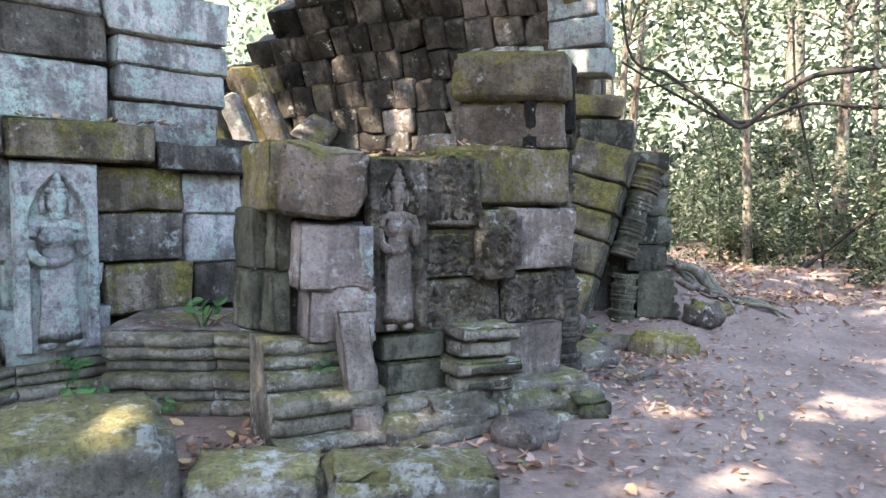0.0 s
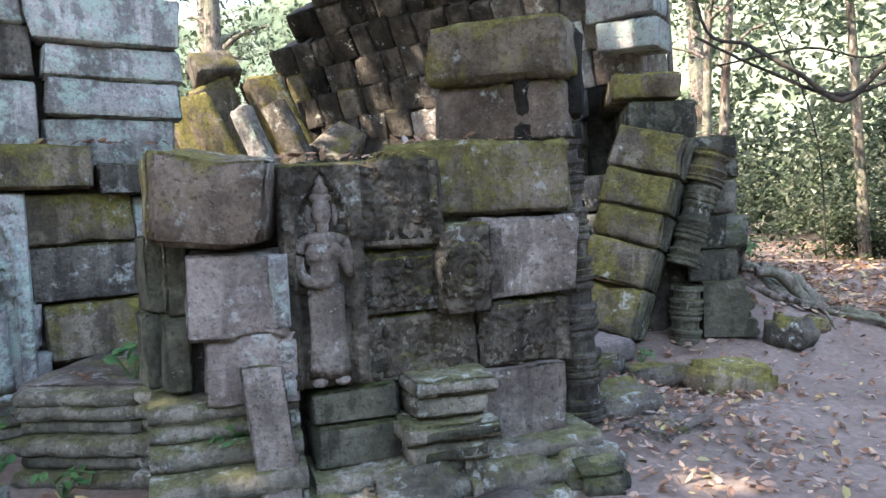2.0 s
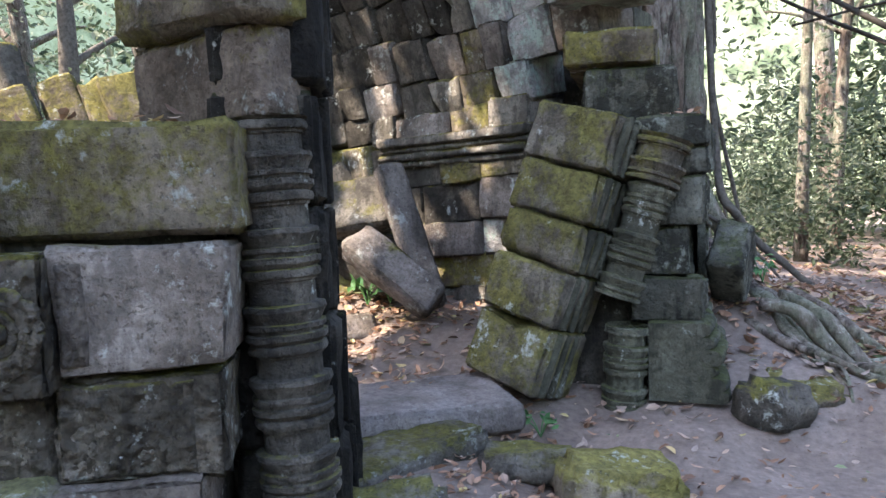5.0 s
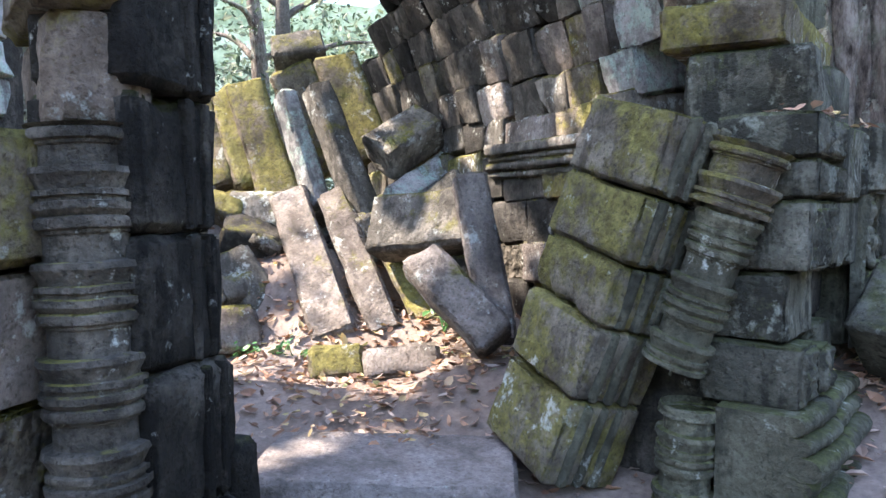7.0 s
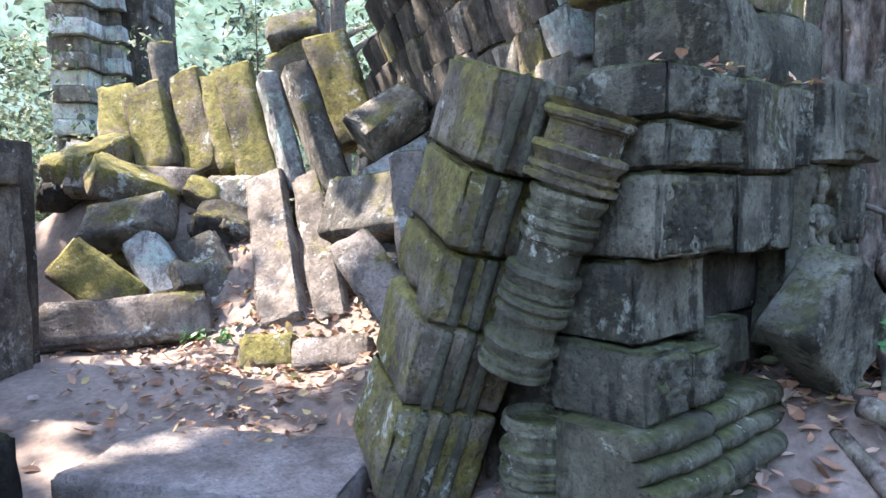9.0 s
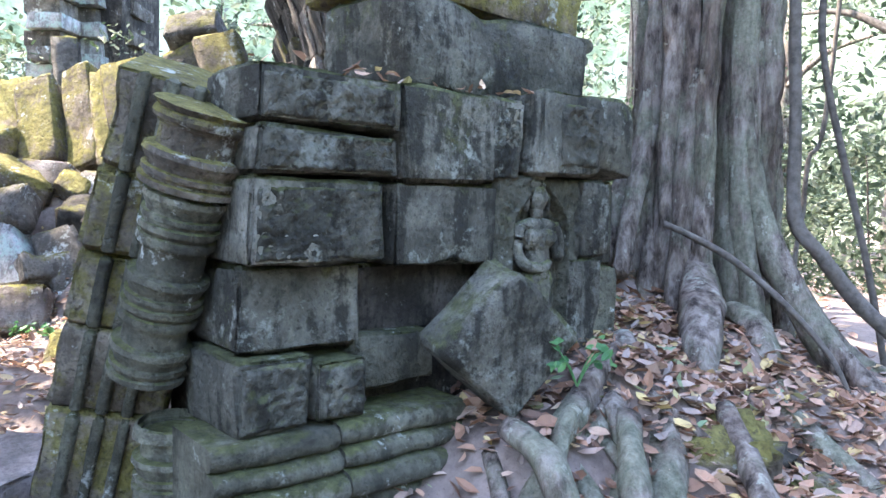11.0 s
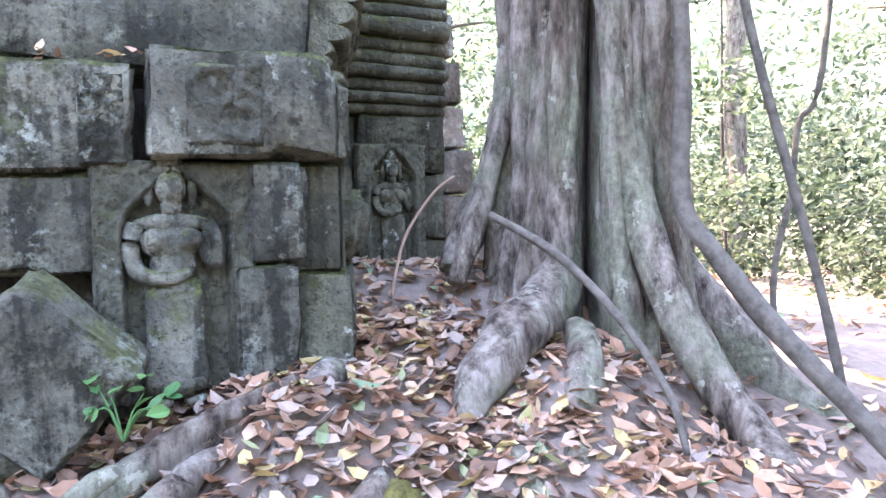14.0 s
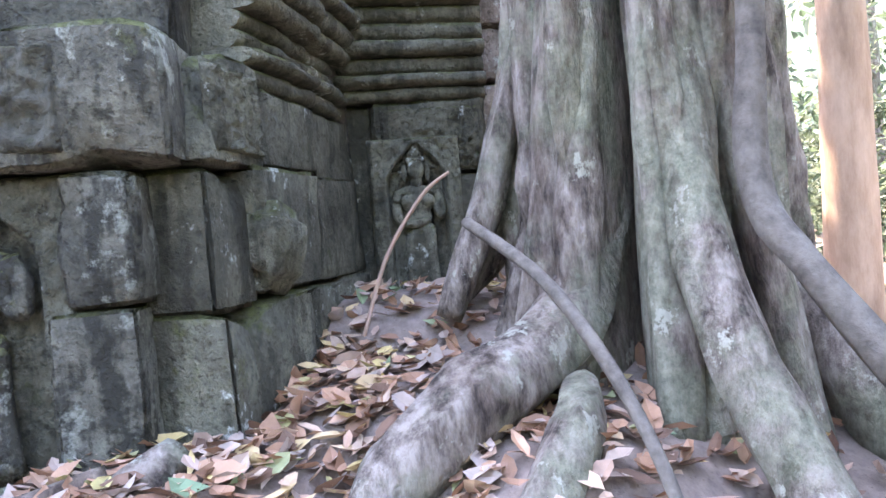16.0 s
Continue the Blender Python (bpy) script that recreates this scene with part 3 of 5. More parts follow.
# base below
moulding(pier, CW, -0.75, -0.05, [(0.0, 0.16, 0.32), (0.16, 0.28, 0.22), (0.28, 0.4, 0.26), (0.4, 0.52, 0.12), (0.52, 0.7, 0.05)], BASE)
for u, w, z0, z1, out in [(0.7, 0.46, 0.62, 0.71, 0.24), (0.68, 0.4, 0.5, 0.62, 0.2), (0.66, 0.52, 0.4, 0.5, 0.3), (0.66, 0.44, 0.29, 0.4, 0.25)]:
    block((w, 0.5, z1 - z0), CW @ pose(u, 0.25 - out, (z0 + z1) / 2, 0, 2), BASE, "pedestal_band", pier, r=0.02)
for u, w, z1, out in [(0.0, 0.34, 0.22, 0.34), (0.42, 0.5, 0.3, 0.3), (0.95, 0.5, 0.28, 0.34), (1.42, 0.46, 0.24, 0.3)]:
    block((w, 0.6, z1 + 0.1), CW @ pose(u, 0.3 - out, z1 / 2 - 0.05, 4, 0, 3), BASE, "base_stone", pier, r=0.06, rough=0.03)
moulding(pier, CW, -0.02, 1.56, [(-0.06, 0.1, 0.4), (0.1, 0.2, 0.33), (0.2, 0.3, 0.22)], BASE)
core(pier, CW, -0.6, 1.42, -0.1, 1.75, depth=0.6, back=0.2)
leaning_slab = block((0.2, 0.13, 0.9), CW @ pose(-0.2, -0.16, 0.42, -9, -5, 0), WARM, "leaning_slab", None, label="narrow mossy stone slab leaning on the pier base", rough=0.012)
tagged(leaning_slab, category="stone slab")

# two blocks stacked behind the pier
for i, (w, d, h, x, y, z, yaw, mat) in enumerate([(0.94, 0.34, 0.38, 0.54, 5.63, 2.52, -16, MOSSY), (0.86, 0.3, 0.42, 0.55, 5.68, 2.13, -16, BROWN)]):
    ob = block((w, d, h), pose(x, y, z, 0, -1 if i else 1.5, yaw), mat, "stacked_block", None, r=0.04, rough=0.02, label="large mossy sandstone block stacked on the pier")
    tagged(ob, category="stone block", group="stacked blocks")
block((0.8, 0.3, 1.95), pose(0.4, 5.7, 0.95, 0, 0, 20), DARK, "stone_block", pier, rough=0.03)

FIG = [((0, 0, 0.93), (0.06, 0.05, 0.078)), ((0, 0.01, 1.0), (0.07, 0.045, 0.028)), ((0, 0.005, 1.035), (0.05, 0.04, 0.035)), ((0, 0.01, 1.08), (0.032, 0.03, 0.055)), ((0, 0.01, 0.85), (0.042, 0.04, 0.05)), ((0, 0.01, 0.778), (0.15, 0.045, 0.045)),
       ((-0.06, -0.025, 0.712), (0.058, 0.045, 0.05)), ((0.06, -0.025, 0.712), (0.058, 0.045, 0.05)), ((0, 0, 0.7), (0.118, 0.05, 0.085)), ((0, 0, 0.6), (0.092, 0.045, 0.11)), ((0, 0, 0.5), (0.115, 0.05, 0.065)),
       ((-0.07, -0.01, 0.03), (0.05, 0.05, 0.03)), ((0.07, -0.01, 0.03), (0.05, 0.05, 0.03)), ((-0.082, 0.015, 0.91), (0.02, 0.025, 0.06)), ((0.082, 0.015, 0.91), (0.02, 0.025, 0.06))]
ARMS = [([(-0.13, 0.01, 0.78), (-0.155, 0.0, 0.68), (-0.13, -0.02, 0.585), (-0.03, -0.05, 0.55), (0.06, -0.045, 0.575)], [0.038, 0.036, 0.033, 0.03, 0.022]),
        ([(0.13, 0.01, 0.78), (0.17, 0.005, 0.69), (0.165, 0.0, 0.6), (0.12, -0.01, 0.66), (0.135, 0.0, 0.74)], [0.036, 0.034, 0.03, 0.025, 0.02])]


def skirt_data():
    """A worn pleated skirt, flaring a little towards the hem, flat against the wall."""
    v, f, n = [], [], 20
    rows = [(0.52, 0.1), (0.46, 0.112), (0.36, 0.108), (0.24, 0.112), (0.12, 0.122), (0.05, 0.13)]
    for z, w in rows:
        for k in range(n):
            a = 2 * math.pi * k / n
            c, s = math.cos(a), math.sin(a)
            q = 0.045 * (abs(s) ** 0.6) * (1 if s > 0 else -1) + 0.004 * math.cos(a * 9)
            v.append((w * (abs(c) ** 0.7) * (1 if c > 0 else -1), -q, z + 0.006 * math.sin(a * 3)))
    for j in range(len(rows) - 1):
        for k in range(n):
            f.append((j * n + k, (j + 1) * n + k, (j + 1) * n + (k + 1) % n, j * n + (k + 1) % n))
    f += [tuple(range(n)), tuple((len(rows) - 1) * n + k for k in range(n))[::-1]]
    return v, f


def figure(W, u, z, out, scale, mat, label, wide=1.0):
    ob = merged("carved_figure", [ellipsoid_data(c, s) for c, s in FIG] + [tube_data(p, r, 8, 0.05) for p, r in ARMS] + [skirt_data()], mat, None, W @ pose(u, -out, z) @ Matrix.Diagonal((scale * wide, scale * 0.9, scale, 1)))
    for v in ob.data.vertices:
        p = v.co.copy()
        v.co += Vector((0, 1, 0)) * 0.014 * (noise.noise(p * 11 + Vector((u, z, 0))) + 0.6 * noise.noise(p * 30)) + p.normalized() * 0.006 * noise.noise(p * 17)
    return tagged(ob, label, "relief")


def niche(W, u, z0, z1, w, out, deep, mat, parent, seed=0):
    """A carved panel with a pointed-arch recess for a figure and ornamented borders."""
    st, W2 = 0.0125, w * 1.62
    nu, nz = round(W2 / st), round((z1 - z0) / st)
    v, f = [], []
    for a in range(nu + 1):
        for b in range(nz + 1):
            x, z = -W2 / 2 + W2 * a / nu, z0 + (z1 - z0) * b / nz
            t = (z - z0) / (z1 - z0)
            half = w / 2 * (1.0 if t < 0.72 else max(0.0, 1 - ((t - 0.72) / 0.23) ** 1.7))
            d = abs(x) - half
            h = -deep if d < 0 else 0.0
            if 0 <= d < 0.035:
                h = 0.018 * math.sin(math.pi * d / 0.035)
            elif d >= 0.035:
                h = 0.008 * math.cos(z * 95 + 2 * math.sin(x * 60)) * math.cos(x * 110)
            h += 0.014 * noise.noise(Vector((x * 9, z * 9, seed))) + 0.006 * noise.noise(Vector((x * 30, z * 30, seed)))
            edge = min(a, nu - a, b, nz - b)
            v.append((u + x, -out - h if edge >= 1 else -out + 0.05, z))
    for a in range(nu):
        for b in range(nz):
            p = a * (nz + 1) + b
            f.append((p, p + nz + 1, p + nz + 2, p + 1))
    ob = obj("carved_niche", v, f, mat, parent)
    ob.matrix_world = W
    return ob


niche(CW, 0.1, 0.7, 1.81, 0.26, 0.075, 0.03, CARVED, pier, 31)
niche(LW, 0.24, 0.4, 1.81, 0.36, 0.115, 0.05, PALE, left_wall, 32)
figure(CW, 0.1, 0.71, 0.06, 0.93, WARM, "worn sandstone relief of a standing figure on the pier", 0.86)
figure(LW, 0.24, 0.42, 0.1, 1.18, PALE, "lichen-covered standing figure carved on the wall")


def rosette(W, u, z, out, r, mat):
    pieces = []
    for R, t in ((r, 0.022), (r * 0.62, 0.02)):
        ring = [(R * math.cos(a), 0, R * 1.15 * math.sin(a)) for a in np.linspace(0, 2 * math.pi, 17)]
        pieces.append(tube_data(ring, [t] * 17, 6, 0.15))
    pieces.append(ellipsoid_data((0, 0, 0), (r * 0.4, 0.045, r * 0.42)))
    beads = [(r * (1.36 + 0.1 * math.cos(10 * a)) * math.cos(a), 0.008, r * (1.45 + 0.1 * math.cos(10 * a)) * math.sin(a)) for a in np.linspace(0, 2 * math.pi, 41)]
    pieces.append(tube_data(beads, [0.022 + 0.008 * (k % 4 > 1) for k in range(41)], 6, 0.2))
    ob = merged("carved_rosette", pieces, mat, None, W @ pose(u, -out, z))
    return tagged(ob, "carved ring rosette on a sandstone block", "relief")


def relief(W, u0, u1, z0, z1, out, cell, mat, parent, seed=0):
    """A carved panel: worn rosettes and leaf scrolls cut into the face of a block."""
    st = 0.0125
    nu, nz = max(4, round((u1 - u0) / st)), max(4, round((z1 - z0) / st))
    rs = np.random.RandomState(seed)
    cu, cz = max(1, round((u1 - u0) / cell)), max(1, round((z1 - z0) / cell))
    C = np.array([((i + 0.5 + rs.uniform(-0.16, 0.16) + 0.5 * (k % 2) * 0.6) / cu, (k + 0.5 + rs.uniform(-0.16, 0.16)) / cz, rs.uniform(0, 6.28), rs.randint(3, 7), rs.uniform(0.8, 1.3)) for i in range(cu) for k in range(cz)])
    v, f = [], []
    for a in range(nu + 1):
        for b in range(nz + 1):
            fu, fz = a / nu, b / nz
            du, dz = (fu - C[:, 0]) * (u1 - u0), (fz - C[:, 1]) * (z1 - z0)
            d = np.hypot(du, dz)
            k = int(d.argmin())
            th = math.atan2(dz[k], du[k])
            q = d[k] / cell * C[k, 4]
            h = 0.012 * math.cos(q * 13) + 0.008 * math.cos(C[k, 3] * th + C[k, 2] + q * 5) * min(1.0, q * 3)
            u, z = u0 + fu * (u1 - u0), z0 + fz * (z1 - z0)
            wear = 0.55 + 0.7 * noise.noise(Vector((u * 5, z * 5, seed)))
            h = h * max(0.1, wear) + 0.012 * noise.noise(Vector((u * 14, z * 14, seed + 9)))
            edge = min(fu * nu, (1 - fu) * nu, fz * nz, (1 - fz) * nz)
            y = -out - 0.006 - h if edge >= 1 else -out + 0.03
            v.append((u, y, z))
    for a in range(nu):
        for b in range(nz):
            p = a * (nz + 1) + b
            f.append((p, p + nz + 1, p + nz + 2, p + 1))
    ob = obj("carving", v, f, mat, parent)
    ob.matrix_world = W
    return ob


for u0, u1, z0, z1, out, cell, sd in [(0.26, 0.71, 1.4, 1.8, 0.03, 0.11, 1), (0.24, 0.7, 1.05, 1.34, 0.0, 0.1, 2), (0.22, 0.9, 0.68, 1.0, -0.03, 0.1, 3), (0.94, 1.42, 0.68, 1.02, -0.02, 0.13, 4), (-0.17, -0.08, 1.02, 1.38, 0.112, 0.06, 5), (-0.15, -0.06, 0.68, 1.0, 0.08, 0.06, 6),
                                      (0.66, 0.73, 1.38, 1.82, 0.04, 0.04, 7), (0.98, 1.08, 1.08, 1.46, 0.025, 0.05, 8), (0.5, 0.9, 0.42, 0.49, 0.305, 0.05, 9), (0.5, 0.86, 0.3, 0.38, 0.255, 0.06, 10)]:
    relief(CW, u0, u1, z0, z1, out, cell, {5: PALE, 6: PALE, 8: WARM, 9: DEEP, 10: DEEP}.get(sd, CARVED), pier, sd)
rosette(CW, 0.84, 1.23, 0.11, 0.085, CARVED)

# ---- door: colonette and jamb ----

def col_profile(height, r, seed):
    """Turned rings: plain drums between swollen triple bands."""
    rs = random.Random(seed)
    out, z, k = [], 0.0, 0
    while z < height - 0.02:
        if k % 2 == 0:
            for dr, dz in ((0.0, 0.022), (0.01, 0.004), (-0.1, 0.014), (-0.1, 0.004), (-0.02, 0.018), (-0.02, 0.004), (-0.12, 0.012), (-0.1, 0.03), (0.0, 0.008), (0.03, 0.02), (0.0, 0.006)):
                out.append((r * (1 + dr), z))
                z += dz
        else:
            d = rs.uniform(0.06, 0.1)
            out += [(r * 0.8, z), (r * 0.8, z + d), (r * 0.86, z + d + 0.005), (r * 0.86, z + d + 0.015), (r * 0.95, z + d + 0.02), (r * 0.98, z + d + 0.035), (r * 0.95, z + d + 0.05), (r * 0.88, z + d + 0.056)]
            z += d + 0.075
        k += 1
    out.append((r, height))
    return out


door_post = empty("door_jamb", "dark ribbed sandstone door jamb with turned colonette", "door jamb", kind="structure")
lathe(col_profile(1.75, 0.166, 3), DARK, "colonette", door_post, pose(0.96, 5.53, 0.2, 0, -3, 0), seed=2.0)
lathe(col_profile(0.75, 0.13, 5), DEEP, "colonette", door_post, pose(0.82, 5.66, 1.96, 0, -2, 0), seed=5.0)
JW = wall_frame(1.05, 5.62, 115)
# jamb blocks and fillets all take the near-black stone colour
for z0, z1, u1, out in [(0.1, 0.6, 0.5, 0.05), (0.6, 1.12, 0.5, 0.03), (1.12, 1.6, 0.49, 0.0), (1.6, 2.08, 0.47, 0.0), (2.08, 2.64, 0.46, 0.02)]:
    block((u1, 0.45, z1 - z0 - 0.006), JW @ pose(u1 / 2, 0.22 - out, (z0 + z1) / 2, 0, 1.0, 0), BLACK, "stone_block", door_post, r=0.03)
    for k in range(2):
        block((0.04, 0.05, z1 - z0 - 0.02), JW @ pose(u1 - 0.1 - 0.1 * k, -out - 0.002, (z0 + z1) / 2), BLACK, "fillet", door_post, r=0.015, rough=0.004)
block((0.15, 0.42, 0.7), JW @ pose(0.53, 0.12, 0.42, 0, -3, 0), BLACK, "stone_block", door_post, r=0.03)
threshold = block((1.35, 0.8, 0.2), pose(0.72, 7.08, 0.3, 0, 1, 36), FLAG, "threshold_slab", None, r=0.03, rough=0.018)
tagged(threshold, "worn flat sandstone threshold slab strewn with leaves", "slab")
step = block((0.95, 0.5, 0.2), pose(0.92, 6.55, 0.2, 2, -4, 60), GREY, "step_stone", None, r=0.03, rough=0.02)
tagged(step, "tilted grey step stone at the doorway", "slab")

# ---- leaning door jamb ----
lean_jamb = empty("leaning_jamb", "leaning mossy sandstone door jamb with colonette beside the doorway", "door jamb")
Za = Vector((0.306, 0.111, 0.945)).normalized()
Xa = Vector((0.867, -0.41, -0.25))
Xa = (Xa - Za * Xa.dot(Za)).normalized()
Ya = Za.cross(Xa)
LJ = Matrix.Translation((1.47, 7.39, 0.32)) @ Matrix((Xa, Ya, Za)).transposed().to_4x4()
for s0, s1, w, dx in [(0.0, 0.46, 0.6, 0.0), (0.46, 0.84, 0.62, 0.0), (0.84, 1.16, 0.62, 0.0), (1.16, 1.5, 0.64, 0.0), (1.5, 1.9, 0.66, 0.01)]:
    block((w, 0.46, s1 - s0 - 0.008), LJ @ pose(-w / 2 + dx, 0.22, (s0 + s1) / 2), MOSSD, "stone_block", lean_jamb, r=0.02, rough=0.014)
    for k in range(3):
        block((0.05, 0.05, s1 - s0 - 0.02), LJ @ pose(dx + 0.0, 0.1 + 0.1 * k, (s0 + s1) / 2), DEEP, "fillet", lean_jamb, r=0.015, rough=0.004)
lathe(col_profile(0.78, 0.15, 8), DEEP, "colonette", lean_jamb, LJ @ pose(0.17, 0.34, 0.78), seed=3.0)
lathe(col_profile(0.3, 0.185, 9), MOSSD, "capital", lean_jamb, LJ @ pose(0.15, 0.34, 1.54), seed=6.0)

# ---- right wall with the second figure ----
RW = wall_frame(2.52, 7.85, 90)
right_wall = empty("wall_right", "grey-green carved sandstone wall with split blocks", "wall", kind="structure")
course(right_wall, RW, [(0.06, 0.68, 1.89, 2.1, 0.02, DAMP), (0.06, 0.67, 1.71, 1.885, 0.02, DAMP), (0.7, 1.39, 1.71, 2.1, 0.0, DAMP), (1.43, 2.12, 1.76, 2.16, 0.08, DAMP),
                        (0.04, 0.62, 1.38, 1.705, 0.0, DAMP), (0.67, 1.29, 1.35, 1.71, -0.02, DAMP), (1.32, 1.8, 1.36, 1.75, -0.1, DEEP), (1.78, 2.0, 1.36, 1.755, 0.04, DAMP)])
course(right_wall, RW, [(0.04, 0.57, 1.05, 1.38, -0.1, DAMP), (0.58, 1.3, 1.05, 1.36, -0.2, DARK), (1.3, 1.74, 0.85, 1.36, -0.08, DEEP), (1.72, 1.98, 0.8, 1.36, 0.03, DAMP), (0.0, 0.31, 0.76, 1.05, -0.02, DAMP), (0.315, 0.54, 0.77, 1.02, 0.0, DAMP),
                        (0.55, 0.95, 0.85, 1.08, -0.08, DEEP)])
moulding(right_wall, RW, -0.1, 1.05, [(0.26, 0.42, 0.15), (0.42, 0.5, 0.09), (0.5, 0.6, 0.13), (0.6, 0.68, 0.08), (0.68, 0.77, 0.05)], DEEP)
core(right_wall, RW, 0.1, 1.98, 0.0, 2.05, depth=0.7, back=0.24)
for u0, u1, z0, z1, out, cell, sd in [(0.08, 0.66, 1.905, 2.085, 0.02, 0.1, 11), (0.08, 0.65, 1.725, 1.87, 0.02, 0.08, 12), (0.06, 0.6, 1.395, 1.69, 0.0, 0.09, 13), (1.2, 1.38, 1.73, 2.08, 0.004, 0.09, 14), (0.02, 0.3, 0.78, 1.03, -0.015, 0.1, 16), (0.33, 0.53, 0.79, 1.0, 0.005, 0.08, 17), (1.55, 1.85, 1.8, 2.12, 0.085, 0.14, 18)]:
    relief(RW, u0, u1, z0, z1, out, cell, DAMP, right_wall, sd)
lathe(col_profile(0.5, 0.15, 4), DEEP, "base_stone", right_wall, pose(2.0, 7.8, 0.2, 0, 4, 0), seed=9.0)
niche(RW, 1.52, 0.86, 1.76, 0.36, 0.0, 0.05, DEEP, right_wall, 33)
figure(RW, 1.5, 0.84, 0.0, 0.88, DAMP, "damp sandstone relief of a standing figure in a niche", 1.05)
for u0, u1, z0, z1, out, mat in [(0.85, 2.1, 2.12, 2.56, -0.2, DAMP), (0.8, 2.2, 2.57, 2.84, -0.34, MOSSY)]:
    ob = block((u1 - u0, 0.7, z1 - z0), RW @ pose((u0 + u1) / 2, 0.35 - out, (z0 + z1) / 2, 2, 1.5, 2), mat, "wall_top_slab", None, r=0.025, rough=0.018, label="long grey sandstone slab lying on the wall top")
    tagged(ob, category="stone slab", group="slabs on the wall")
fb = block((0.52, 0.26, 0.5), pose(2.72, 8.92, 1.06, 8, 42, 82), DAMP, "fallen_block", None, r=0.03, rough=0.012, label="square grey sandstone block tipped on its corner")
fb.scale = (0.95, 1, 0.95)
tagged(fb, category="stone block")

# ---- recess beyond the right wall ----
QW = wall_frame(2.46, 10.02, 162.8)
recess = empty("wall_recess", "damp green-grey temple wall with mouldings in a recess", "wall", kind="structure")
course(recess, QW, [(0.0, 0.45, 1.76, 2.14, 0.02, DEEP), (0.45, 1.05, 1.78, 2.08, 0.0, DEEP), (1.05, 1.6, 1.76, 2.08, 0.0, DEEP), (0.0, 0.3, 1.3, 1.76, 0.0, DEEP), (0.3, 0.95, 1.32, 1.78, 0.03, DEEP), (0.95, 1.6, 1.3, 1.78, 0.02, DEEP), (0.0, 0.7, 0.7, 1.31, 0.05, DEEP), (0.7, 1.6, 0.8, 1.31, 0.05, DEEP)])
moulding(recess, QW, 0.42, 1.6, [(2.08, 2.16, 0.03), (2.16, 2.22, 0.06), (2.22, 2.36, 0.0), (2.36, 2.44, 0.07), (2.44, 2.54, 0.1), (2.54, 2.62, 0.14), (2.62, 2.95, 0.02), (2.95, 3.3, 0.1)], DEEP)
core(recess, QW, 0.45, 1.7, 0.5, 3.2, depth=0.25)
SW = wall_frame(0.95, 10.4, 90)
course(recess, SW, [(-0.05, 0.22, 1.1, 2.17, -0.06, DEEP), (0.22, 0.82, 1.78, 2.17, 0.03, DEEP), (0.22, 0.62, 1.0, 1.78, -0.02, DEEP), (0.6, 0.82, 1.35, 1.78, 0.04, DEEP), (0.6, 0.82, 0.9, 1.35, 0.03, DEEP)])
moulding(recess, SW, 0.0, 0.84, [(2.17, 2.24, 0.04), (2.24, 2.31, 0.08), (2.31, 2.4, 0.04), (2.4, 2.48, 0.1), (2.48, 2.66, 0.06), (2.66, 2.78, 0.13), (2.78, 3.05, 0.09), (3.05, 3.35, 0.05)], DEEP)
core(recess, SW, 0.0, 0.8, 0.6, 3.3, depth=0.7)
for k in range(7):
    course(recess, SW, [(0.86 + 0.02 * (k % 2), 1.35 - 0.05 * k, 1.0 + 0.33 * k, 1.32 + 0.33 * k, -0.35, WARM)])
relief(SW, 0.25, 0.8, 1.8, 2.15, 0.035, 0.075, DEEP, recess, 20)
relief(QW, 0.05, 0.42, 1.8, 2.1, 0.025, 0.09, DEEP, recess, 21)
relief(LW, -0.1, 0.06, 0.75, 1.8, 0.035, 0.06, PALE, left_wall, 22)
relief(LW, 0.42, 0.5, 0.75, 1.8, 0.035, 0.06, PALE, left_wall, 23)
niche(SW, 0.42, 1.12, 1.98, 0.3, 0.07, 0.05, DEEP, recess, 34)
figure(SW, 0.42, 1.12, 0.06, 0.74, DEEP, "small carved figure on the recessed pilaster")
block((0.3, 0.28, 0.3), QW @ pose(0.42, 0.02, 1.5, 10, 8, 0), DEEP, "broken_relief", recess, r=0.09, rough=0.03)

# ---- great tree ----
tree = empty("strangler_tree", "huge grey tree with fused aerial roots over the ruins", "tree")
TC = Vector((1.95, 11.62, 0))
tv, tf = [], []
zs = np.concatenate([np.linspace(0.2, 3.6, 60), np.linspace(3.8, 12, 20)])
NS = 200
for z in zs:
    fl = math.exp(-(z - 0.7) / 0.75)
    for k in range(NS):
        a = 2 * math.pi * k / NS
        q = Vector((math.cos(a), math.sin(a), 0))
        n1 = noise.noise(Vector((q.x * 2.2, q.y * 2.2, z * 0.28)))
        strand = abs(math.sin(a * 5.5 + 2.6 * noise.noise(Vector((q.x * 1.3, q.y * 1.3, z * 0.55)))))
        lobe = max(0.0, math.cos(a * 5 + 0.8 + 0.25 * z))
        r = 0.4 + 0.1 * n1 + 0.11 * (strand - 0.5) + fl * (0.08 + 0.24 * lobe) + 0.09 * (noise.noise(Vector((q.x * 4.2, q.y * 4.2, z * 0.5))))
        side = ((a - 5.62 - 0.05 * math.sin(z * 3)) + math.pi) % (2 * math.pi) - math.pi
        groove = math.exp(-(side / (0.1 + 0.05 * max(0.0, 2 - z))) ** 2) * (1 if 0.9 < z < 2.5 else math.exp(-((z - (0.9 if z < 1 else 2.5)) / 0.4) ** 2))
        r -= 0.34 * groove
        r += 0.04 * noise.noise(Vector((q.x * 9, q.y * 9, z * 2.2))) + 0.018 * noise.noise(Vector((q.x * 22, q.y * 22, z * 7)))
        tv.append(TC + q * r + Vector((0.03 * z, 0.0, z)))
